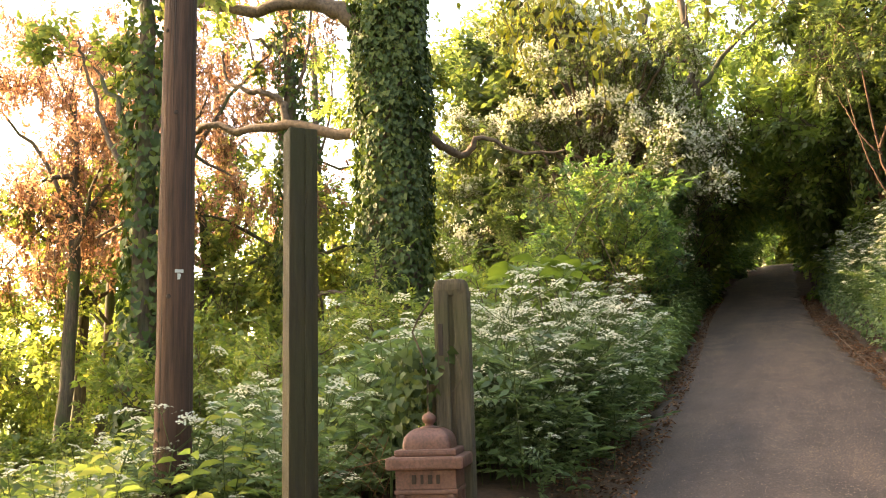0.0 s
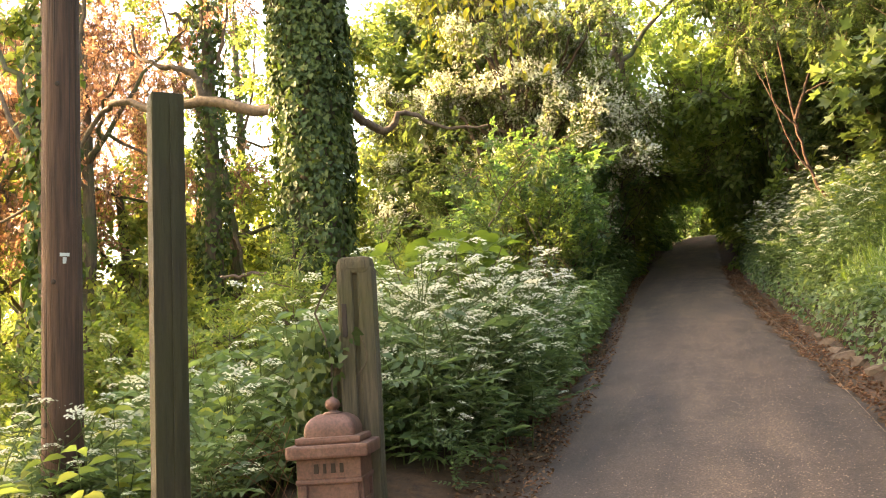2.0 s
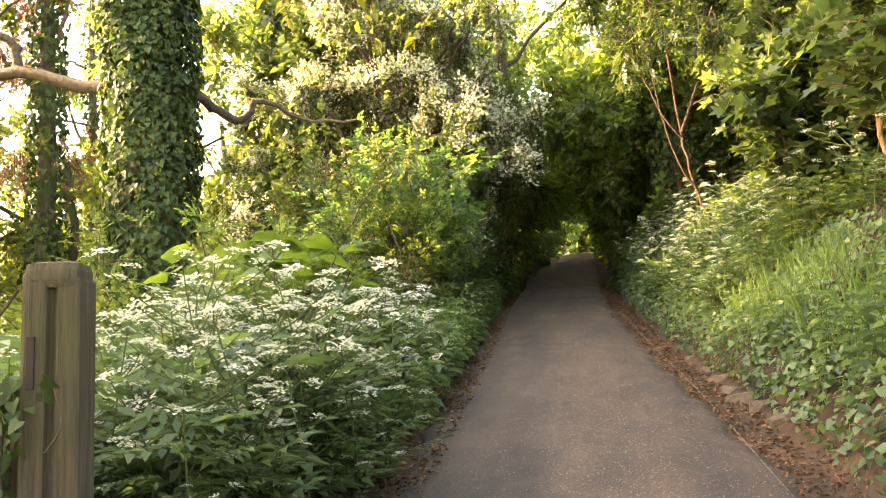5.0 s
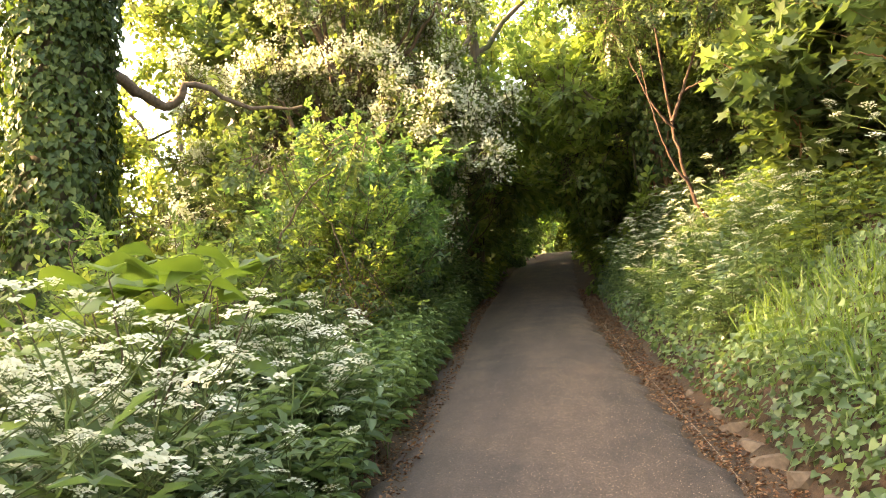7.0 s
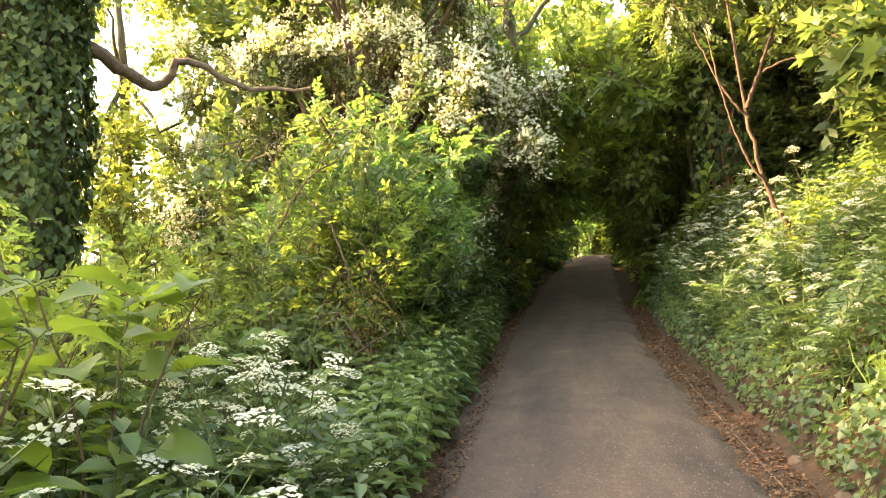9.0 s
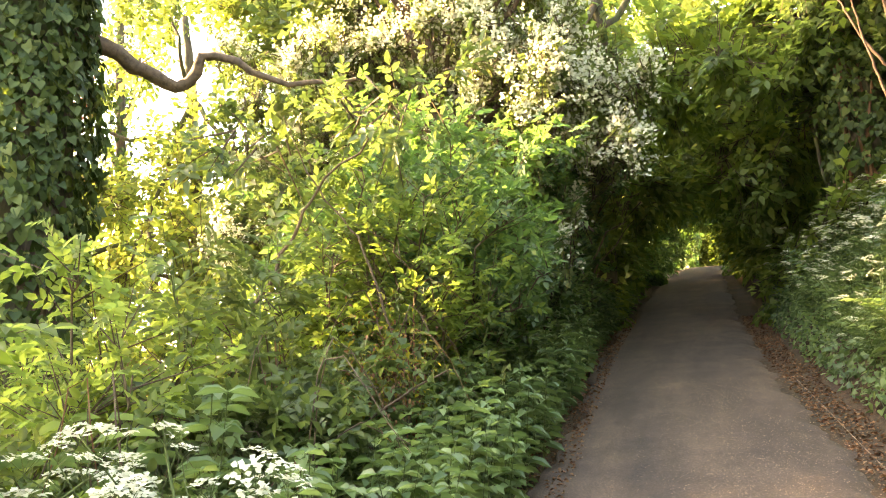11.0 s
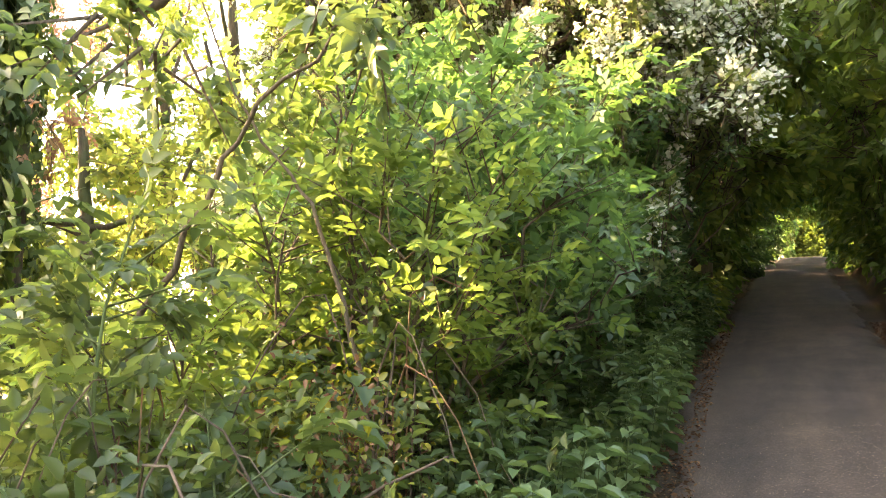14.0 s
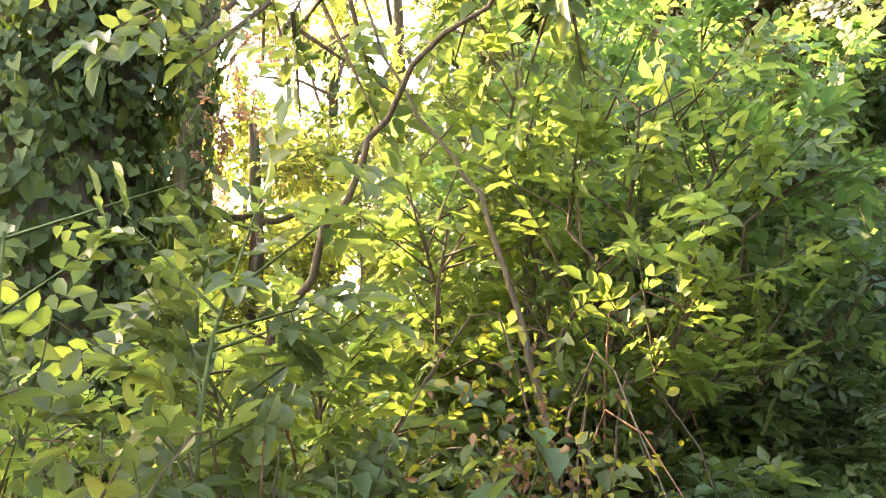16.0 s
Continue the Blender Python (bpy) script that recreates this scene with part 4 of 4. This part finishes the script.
        p = np.array([(rng.normal() * 0.1, rng.normal() * 0.1, -0.03), (0.35 * r * math.cos(a), 0.35 * r * math.sin(a), h), (r * math.cos(a), r * math.sin(a), h * rng.uniform(0.3, 0.95))])
        if clear(p + np.array([x, y, float(land(x, y))])).all():
            part("cane", tube(curve(p, 9, 0.015), np.linspace(0.006, 0.0025, 9), 4), M_REDTWIG if k % 3 == 0 else M_DEADWOOD, ob)
    m = 160
    p = rng.normal(size=(m, 3)) * np.array([0.35, 0.35, 0.25]) + np.array([0, 0, 0.65])
    ok = clear(p + np.array([x, y, float(land(x, y))]))
    p = p[ok]
    tagged(part("foliage", scatter(T_BROAD, p, rng.normal(size=p.shape), ups(len(p), 0.5), rng.uniform(0.4, 0.8, len(p))), M_ELDER, ob), kind="stuff")
    return ob


for x, y, n in ((-2.5, 12.9, 14), (-2.9, 12.0, 16), (-3.4, 11.4, 14), (-2.5, 11.4, 10), (-3.0, 10.6, 10), (-2.6, 13.6, 10), (-3.9, 12.4, 12)):
    bramble(x, y, n)

# ---------- green tunnel further up ----------
for k in range(9):
    y = 21.5 + 3.4 * k
    off = float(bend(y))
    for side in (-1, 1):
        x = off + side * rng.uniform(2.3, 2.7)
        z0 = float(rise(y))
        zb = float(land(x, y))
        sq = 0.085 * k
        blobs = [((off + side * (2.2 - sq), y, z0 + 1.4), (0.95, 2.0, 1.3), 200), ((off + side * (1.8 - sq), y + 0.4, z0 + 3.5 - 0.12 * k), (1.0, 2.0, 0.9), 150), ((off + side * 0.7, y - 0.3, z0 + 4.4 - 0.22 * k), (1.1, 2.0, 0.8), 110), ((off + side * 2.6, y, z0 + 6.0), (1.6, 2.0, 1.2), 60)]
        if k < 2 and side > 0:
            blobs.append(((off + 2.6, y, z0 + 4.7), (1.2, 2.0, 1.3), 120))
        if k < 5:
            blobs.append(((off + side * 1.0, y + 0.8, z0 + 2.9), (0.8, 1.4, 0.8), 130))
        if k < 4:
            blobs.append(((off + side * 0.9, y, z0 + 7.6), (1.6, 2.0, 1.2), 42))
        # Tunnel gloom is put into the leaf colour: shade tone from the fifth pair.
        tree("lane_tree", "dense green tree arching over the sunken lane", "tree", [(x, y, zb - 0.2), (x, y, z0 + 3), (x - side * 0.4, y, z0 + 8)], 0.17, blobs, T_ELDER_FAR, M_SHADELEAF if k > 3 else M_LITLEAF, 5 if k < 4 else 7, 1.3, group="trees arching over the lane", sides=7, hollow=0.3)
for x, y in ((-3.0, 66), (0.4, 64), (3.0, 67), (5.6, 66), (-0.8, 71), (2.2, 70)):
    z = float(land(x, y))
    tree("sunlit_tree", "bright sunlit tree beyond the end of the green tunnel", "tree", [(x, y, z - 0.2), (x, y, z + 3), (x, y, z + 7)], 0.2, [((x, y, z + 1.2), (2, 2, 1.6), 110), ((x, y, z + 4.2), (2.4, 2.4, 2.0), 110)], T_FAR, M_FRESH, 7, 1.3, group="trees past the tunnel", hollow=0.2)

for k in range(9):
    y = 20.4 + 2.8 * k
    x = float(bend(y)) - rng.uniform(4.4, 6.0)
    z = float(land(x, y))
    tree("hedge_tree", "dense green tree behind the hedge of the lane", "tree", [(x, y, z - 0.2), (x, y, z + 4), (x + 0.3, y, z + 8)], 0.18,
         [((x, y, z + f), (1.8, 2.2, 1.4), 105) for f in (1.3, 3.4, 5.6, 7.9)], T_FAR, M_ELDER, 6, 1.1, group="trees behind the hedge", sides=6, hollow=0.25)
for x, y, r in ((4.6, 17.4, 0.2), (6.3, 13.0, 0.2), (6.8, 9.0, 0.22), (6.2, 5.0, 0.2), (5.8, 20.5, 0.2), (3.9, 18.4, 0.18), (3.3, 21.2, 0.18)):
    z = float(land(x, y))
    tree("bank_tree", "dense green tree leaning over the bank", "tree", [(x, y, z - 0.2), (x - 0.2, y, z + 3), (x - 0.8, y, z + 6.5)], r,
         [((x - 0.3, y, z + 1.6), (1.5, 1.9, 1.2), 130), ((x - 0.9, y, z + 3.8), (1.8, 2.0, 1.3), 170), ((x - 1.9, y - 0.4, z + 5.6), (1.9, 2.0, 1.3), 90), ((x + 0.6, y, z + 6.0), (1.8, 2.0, 1.4), 80)], T_ELDER_FAR, M_ELDER, 6, 1.3, group="trees on the bank", sides=7, hollow=0.25)
# Unseen trees added behind and left of the start to darken the near lane.
for x, y in ((-3.4, -3.0), (3.4, -2.5), (-3.2, -7.5), (3.4, -7.0), (0.0, -13.0), (-9.5, -0.8), (-8.0, -4.0)):
    z = float(land(x, y))
    sgn = 1 if x < 0 else -1
    tree("lane_tree", "unseen dense green tree added to shade the lower lane", "tree", [(x, y, z - 0.2), (x, y, z + 3), (x + 0.6 * sgn, y, z + 7)], 0.2,
         [((x, y, z + 1.8), (1.5, 2.2, 1.5), 120), ((x + 0.8 * sgn, y, z + 5.2), (2.0, 2.4, 1.2), 110), ((x + 2.4 * sgn, y, z + 6.4), (2.0, 2.4, 1.1), 80)], T_ELDER_FAR, M_SHADELEAF, 5, 1.5, group="trees arching over the lane", sides=7, hollow=0.3)

for x, y in ((-2.6, 57.0), (-1.0, 57.5), (0.6, 57), (2.0, 57.6), (3.4, 57)):
    bush("sunlit_bush", "bright sunlit bush closing the end of the green tunnel", "bush", x, y, 4.2, 1.4, 14, 24, 7, T_FAR, M_FRESH, 0.9, group="trees past the tunnel")

# Unseen row added far left; high crowns keep direct sun off lane and bank.
for x, y, h, n in ((-23.0, -6.0, 18.5, 160), (-25.0, -2.5, 20.5, 170), (-22.5, 0.4, 19.5, 190), (-26.0, 2.6, 21.5, 200), (-33.0, 5.0, 24.0, 200), (-33.0, 8.3, 24.5, 220), (-22.5, 5.0, 20.0, 230), (-26.5, 7.2, 21.5, 260), (-29.0, 10.4, 16.7, 190)):
    z = float(land(x, y))
    tree("sun_block_tree", "unseen tall slim tree added to block the sun from lane and bank", "tree", [(x, y, z - 0.2), (x + 0.1, y, z + 6), (x, y, h - 1)], 0.22,
         [((x, y, h - 1.5), (2.2, 2.2, 1.7), n), ((x + 0.6, y - 0.6, h - 5), (2.6, 2.3, 1.9), n), ((x - 0.5, y + 0.6, h - 7.4), (2.6, 2.3, 1.7), n)], T_FAR, M_FAR, 6, 1.6, group="sunlit wood", sides=7, hollow=0.2)

# ---------- steep bank on the rising side ----------
for x, y, h, s, mat, tmpl, sz in ((4.3, 15.6, 4.2, 1.6, M_ELDER, T_SMALL, 1.3), (4.0, 17.8, 3.8, 1.5, M_ELDER, T_SMALL, 1.3), (4.2, 20.0, 4.4, 1.7, M_SHADELEAF, T_SMALL, 1.3), (3.6, 11.9, 2.9, 1.0, M_ELDER, T_LOBED, 1.5), (4.9, 10.2, 3.0, 1.3, M_SHADELEAF, T_LOBED, 1.1), (4.9, 7.6, 2.8, 1.3, M_ELDER, T_LOBED, 1.1), (2.75, 13.1, 2.7, 1.0, M_ELDER, T_LOBED, 1.5), (3.3, 10.6, 2.4, 0.9, M_ELDER, T_LOBED, 1.4), (5.6, 17.2, 4.6, 1.8, M_SHADELEAF, T_ELDER_COARSE, 1.5), (5.9, 14.2, 4.4, 1.7, M_SHADELEAF, T_ELDER_COARSE, 1.5), (6.4, 19.8, 4.8, 1.9, M_SHADELEAF, T_ELDER_COARSE, 1.5), (6.2, 11.6, 4.2, 1.6, M_SHADELEAF, T_ELDER_COARSE, 1.5), (2.8, 22.3, 3.6, 1.3, M_ELDER, T_ELDER_COARSE, 1.4), (3.3, 24.8, 3.8, 1.4, M_ELDER, T_ELDER_COARSE, 1.4), (3.1, 20.2, 3.4, 1.2, M_ELDER, T_ELDER_COARSE, 1.4)):
    bush("sycamore_sapling" if tmpl is T_LOBED else "bank_bush", "fresh green sapling with lobed leaves on the bank" if tmpl is T_LOBED else "twiggy grey-green bush on the steep bank", "bush", x, y, h, s, 15, 26, 7, tmpl, mat, sz, M_REDTWIG if tmpl is T_LOBED else M_TWIG, group="bank bushes")
BT = [(2.1, 20.6, float(land(2.1, 20.6)) - 0.2), (2.0, 20.6, 8.5), (1.8, 20.7, 12.5)]
bt = tree("ivy_tree", "dark tree on the bank with bare ivy stems on its trunk", "tree", BT, 0.28,
          [((2.8, 20.4, 11.5), (2.2, 2.2, 1.4), 70), ((1.2, 21.5, 12.2), (2.0, 2.2, 1.3), 60), ((3.6, 18.0, 11.0), (2.2, 2.2, 1.4), 60)], T_ELDER_FAR, M_ELDER, 6, 1.3)
ivy_coat(bt, [(2.1, 20.6, 5.6), (2.05, 20.6, 7.5), (1.95, 20.65, 10.0)], 0.4, 300, 1.4, 0.3)
for k in range(9):
    a = rng.uniform(2.5, 5.4)
    q = np.array([2.1 + 0.36 * math.cos(a), 20.6 + 0.36 * math.sin(a), 4.6])
    part("ivy_stem", tube(curve([q, q + np.array([rng.normal() * 0.12, rng.normal() * 0.12, 1.5]), q + np.array([rng.normal() * 0.2, rng.normal() * 0.2, 4.0])], 10, 0.03) - np.array(BT[0]), np.linspace(0.03, 0.012, 10), 5), M_REDTWIG, bt, "bare reddish ivy stem")
z = float(land(2.1, 16.0))
tree("elder_sapling", "leaning forked brown sapling with bare lower stem on the bank", "sapling", [(2.1, 16.0, z - 0.1), (1.78, 16.0, 4.5), (1.6, 16.0, 5.55), (1.45, 16.05, 7.4)], 0.030,
     [((1.4, 16.2, 7.6), (1.0, 1.0, 0.5), 70), ((2.2, 16.1, 7.3), (0.9, 0.9, 0.5), 60), ((0.9, 16.4, 7.2), (0.8, 0.8, 0.4), 45)], T_SMALL, M_ELDER, 5, 1.2, bark=M_POLE,
     limbs=[([(1.6, 16.0, 5.5), (1.78, 16.0, 5.95), (2.0, 16.05, 6.5), (2.2, 16.1, 7.2)], 0.03, 0.01), ([(1.78, 16.0, 4.5), (1.5, 15.9, 5.0), (1.32, 15.9, 5.7), (1.2, 16.0, 6.6)], 0.02, 0.006), ([(1.62, 16.0, 5.4), (1.35, 15.95, 5.75), (1.05, 16.1, 6.6)], 0.02, 0.006), ([(1.8, 16.0, 5.95), (2.15, 15.9, 6.05), (2.5, 15.9, 5.95)], 0.018, 0.005)], twig_len=0.5, auto=False)
z = float(land(3.0, 10.9))
tree("bare_sapling", "slim reddish bare sapling leaning on the bank", "sapling", [(3.0, 10.9, z - 0.1), (2.95, 10.9, z + 1.4), (2.78, 10.8, z + 2.7)], 0.03, [], T_LOBED, M_FRESH, bark=M_REDTWIG,
     limbs=[([(2.97, 10.9, z + 0.9), (2.65, 10.7, z + 1.1), (2.35, 10.6, z + 1.15)], 0.015, 0.005), ([(2.93, 10.9, z + 1.5), (2.6, 10.8, z + 1.8), (2.35, 10.8, z + 1.8)], 0.015, 0.005)])

# ---------- herbs, grass, flowers ----------
herb_patch("nettle_bed", "thick dark green nettles along the lane edge", (-2.3, -1.27), (8.0, 26), 2050, 0.25, 0.75, M_NETTLE)
herb_patch("nettle_bed", "low dark green nettles under the cow parsley", (-2.3, -1.3), (5.2, 8.0), 110, 0.25, 0.6, M_NETTLE)
herb_patch("nettle_bed", "tall sunlit nettles behind the verge", (-4.6, -2.3), (5.0, 17), 1500, 0.5, 1.1, M_NETTLE)
herb_patch("wood_herbs", "low sunlit herbs in the falling wood", (-16, -3.0), (1.5, 22), 3200, 0.4, 0.9, M_FAR, 1.0)
herb_patch("bank_herbs", "lush mixed green herbs on the steep bank", (1.75, 5.3), (2.5, 24), 2600, 0.3, 0.7, M_NETTLE, mask=lambda x, y: (y < 9.5) | (x - bend(y) > 2.5) | (rng.random(len(x)) < 0.45))
herb_patch("bank_herbs", "fresh sunlit herbs high on the steep bank", (2.6, 6.5), (2.5, 16), 1200, 0.3, 0.8, M_FRESH)
grass_patch("bank_grass", "tufts of long fresh grass on the bank", (1.9, 2.7), (8.2, 11.5), 700, 0.3, 0.6)


def ground_ivy(name, label, xs, ys, n, lift):
    x, y = rng.uniform(*xs, n), rng.uniform(*ys, n)
    x = verge(x, y)
    p = np.stack([x, y, land(x, y) + rng.uniform(0.0, lift, n)], 1)
    d = rng.normal(size=(n, 3)) * 0.6 + np.array([-0.5 if xs[0] > 0 else 0.5, 0, -0.35])
    u = rng.normal(size=(n, 3)) * 0.4 + np.array([-0.6 if xs[0] > 0 else 0.6, -0.1, 0.8])
    return tagged(part(name, scatter(T_IVY, p, d, u, rng.uniform(0.45, 0.95, n)), M_NETTLE), label, "ivy", kind="stuff")


ground_ivy("bank_ivy", "green ivy trailing over the foot of the bank", (1.52, 3.0), (2.5, 24), 25000, 0.24)

models = [cow_parsley(k) for k in range(5)]
parsley_stand(models, 44, (-2.8, -1.45), (5.2, 8.0), 0.85, 1.5)
parsley_stand(models, 36, (-4.2, -2.3), (4.0, 8.5), 0.9, 1.3)
parsley_stand(models, 32, (-7.5, -3.4), (3.0, 9.0), 0.8, 1.2)
parsley_stand(models, 7, (-2.0, -1.3), (4.9, 7.4), 0.45, 0.9)
parsley_stand(models, 95, (1.7, 3.1), (10, 21), 0.75, 1.2)
parsley_stand(models, 16, (-2.2, -1.5), (8.7, 9.6), 1.0, 1.35)
parsley_stand(models, 30, (3.0, 5.2), (5.5, 10.5), 0.7, 1.1)
for k, m in enumerate(models):
    m.matrix_world = pose(-2.2 + 0.2 * k, 5.4 + 0.5 * k, float(land(-2.2 + 0.2 * k, 5.4 + 0.5 * k)), 0, 0, 70 * k)
    m.scale = (1.2, 1.2, 1.2)


def broad_blade(size):
    """One heart-shaped blade along +y, cupped, with a wavy rim and a sunk midrib."""
    n, v, f = 10, [], []
    for i in range(n):
        t = i / (n - 1)
        w = size * (0.52 * math.sin(math.pi * t ** 0.6) ** 0.75 + 0.008)
        for s in (-1, -0.66, -0.33, 0, 0.33, 0.66, 1):
            ripple = 0.022 * size * math.sin(13 * t + 2 * s) * abs(s) + 0.012 * size * math.cos(30 * t) * abs(s)
            v.append((w * s, size * (t - 0.14 * abs(s) * (1 - t) - 0.04 * abs(s)), 0.35 * abs(s) * w - 0.38 * size * t * t + ripple))
    for i in range(n - 1):
        for s in range(6):
            f.append((i * 7 + s, i * 7 + s + 1, (i + 1) * 7 + s + 1, (i + 1) * 7 + s))
    return np.array(v), np.array(f)


def broad_leaf_plant(x, y, top, leaves, spread):
    """A tall plant: a few leaning stems hung with broad leaves, the highest held flat above the flowers."""
    z = float(land(x, y))
    ob = thing("broad_leaf_plant", "tall plant with very large bright lime-green leaves", "plant", at=pose(x, y, z))
    stems = []
    for k in range(4):
        a = radians(90 * k + rng.uniform(-20, 20))
        c = curve([(0, 0, -0.02), (0.35 * spread * math.cos(a), 0.35 * spread * math.sin(a), 0.6 * top), (spread * math.cos(a), spread * math.sin(a), top)], 10, 0.012)
        part("stem", tube(c, np.linspace(0.010, 0.004, 10), 5), M_TWIG, ob)
        stems.append(c)
    for k in range(leaves):
        c = stems[k % 4]
        i = 9 if k < 8 else int(rng.integers(3, 10))
        a = rng.uniform(0, 2 * math.pi)
        tip = c[i] + np.array([math.cos(a), math.sin(a), 0.25]) * rng.uniform(0.06, 0.16)
        if not clear(np.array([[x + tip[0] + 0.2 * math.cos(a), y + tip[1] + 0.2 * math.sin(a), z + tip[2]]]))[0]:
            continue
        v, f = broad_blade(rng.uniform(0.13, 0.25))
        turn = np.array(Euler((rng.uniform(-0.1, 0.5), rng.normal() * 0.3, a - math.pi / 2)).to_matrix()).T
        blade = part("leaf_blade", (v @ turn + tip, f), M_BIGLEAF, ob, "broad lime-green leaf", True)
        part("leaf_stalk", tube(curve([c[i], (c[i] + tip) / 2 + np.array([0, 0, 0.02]), tip], 4), 0.003, 4), M_STEM, blade)
    return ob


broad_leaf_plant(-2.3, 8.65, 1.5, 34, 0.42)
broad_leaf_plant(-2.1, 7.45, 1.32, 34, 0.38)
broad_leaf_plant(-2.7, 7.8, 1.3, 26, 0.4)


def stump(x, y):
    """A broken stub smothered in dead and living leaves, with a pale snapped twig."""
    z = float(land(x, y))
    ob = thing("tree_stump", "broken stump with dead bramble and lit leaves", "stump", at=pose(x, y, z))
    part("stub", tube(curve([(0, 0, -0.1), (0.03, 0.1, 0.35), (0.0, 0.15, 0.6)], 8, 0.015), np.linspace(0.09, 0.05, 8), 10, 0.1), M_BARK, ob)
    n = 500
    p = rng.normal(size=(n, 3)) * np.array([0.13, 0.13, 0.25]) + np.array([0, 0, 0.72])
    part("dead_leaves", scatter(leaflet(0.038, 0.022), p, rng.normal(size=(n, 3)) + np.array([0, 0, -0.8]), ups(n, 1), rng.uniform(0.5, 1.1, n)), M_DEADLEAF, ob, "curled brown leaves")
    # Golden leaf colour stands in for sunlight caught on the stump's leaves.
    n = 380
    p = rng.normal(size=(n, 3)) * np.array([0.17, 0.17, 0.27]) + np.array([0, 0, 0.85])
    part("leaves", scatter(leaflet(0.042, 0.028), p, rng.normal(size=(n, 3)), ups(n, 1), rng.uniform(0.5, 1.1, n)), M_GOLD, ob, "leaves coloured yellow-green as if sunlit")
    part("snapped_twig", tube(curve([(-0.25, -0.35, 0.35), (0.1, -0.3, 0.62), (0.48, -0.2, 0.82)], 8, 0.01), np.linspace(0.011, 0.004, 8), 5), M_DEADWOOD, ob, "pale snapped twig")
    return ob


stump(-2.35, 12.45)


def litter(name, label, xs, ys, n, mat, size, sink=0.0):
    x, y = rng.uniform(*xs, n), rng.uniform(*ys, n)
    x = verge(x, y)
    u = x - bend(y)
    p = np.stack([x, y, np.where((u > -1.16) & (u < tar_edge(y) + 0.01), rise(y) + 0.03, land(x, y)) + 0.006 + rng.uniform(0, 0.012, n)], 1)
    d = np.stack([rng.normal(size=n), rng.normal(size=n), rng.normal(size=n) * 0.2], 1)
    return tagged(part(name, scatter(leaflet(0.06, 0.034, 0.3, 0.2, fine=False), p, d, ups(n, 0.35), size * rng.uniform(0.4, 1.2, n)), mat), label, "leaf litter", kind="stuff")


litter("leaf_litter", "dry brown fallen leaves along the broken lane edge", (1.14, 1.60), (2, 24), 9500, M_DEADLEAF, 0.65)
litter("leaf_litter", "dry brown fallen leaves along the hedge side", (-1.55, -1.02), (2, 24), 9000, M_DEADLEAF, 0.65)


def stone(x, y, s):
    bm = bmesh.new()
    bmesh.ops.create_icosphere(bm, subdivisions=2, radius=1)
    for v in bm.verts:
        k = 1 + 0.35 * noise.noise(v.co * 1.3 + Vector((x * 7, y * 5, 0)))
        v.co = Vector((max(-0.75, min(0.75, v.co.x * k)) * s, max(-0.8, min(0.8, v.co.y * k)) * s * 1.4, max(-0.6, min(0.6, v.co.z * k)) * s * 0.8))
    ob = part("stone", bm, M_STONE)
    ob.matrix_world = pose(x, y, float(land(x, y)) - 0.22 * s, rng.uniform(-15, 15), rng.uniform(-15, 15), rng.uniform(0, 180))
    return tagged(ob, "rough sandstone block half buried at the bank's foot", "stone", "stones along the bank")


for x, y, s in ((1.10, 10.2, 0.14), (1.12, 9.75, 0.15), (1.17, 9.3, 0.15), (1.06, 10.7, 0.10), (1.22, 8.85, 0.12), (1.26, 8.4, 0.12), (1.0, 11.6, 0.08)):
    stone(x, y, s)


def chips():
    """Loose pale grit on the tarmac."""
    n = 15000
    y = rng.uniform(1.5, 17, n)
    x = np.clip(rng.normal(0.3, 0.55, n), -1.0, 0.95) + bend(y)
    u = (x - bend(y)) / 1.25
    p = np.stack([x, y, rise(y) + 0.014 + 0.03 * (1 - u * u) + 0.008 * np.sin(2.1 * x + 1.3 * y)], 1)
    t = (np.array([(-1, -1, -0.3), (1, -0.8, -0.3), (0.8, 1, -0.3), (-0.9, 0.8, -0.3), (-0.5, -0.5, 0.5), (0.5, -0.4, 0.6), (0.4, 0.5, 0.5), (-0.5, 0.4, 0.6)], float) * 0.0036,
         np.array([(4, 5, 6, 7), (0, 1, 5, 4), (1, 2, 6, 5), (2, 3, 7, 6), (3, 0, 4, 7)]))
    return tagged(part("grit", scatter(t, p, np.stack([rng.normal(size=n), rng.normal(size=n), np.zeros(n)], 1), ups(n, 0.1), rng.uniform(0.4, 1.2, n)), M_GRIT), "loose pale grit scattered over the tarmac", "grit", kind="stuff")


chips()
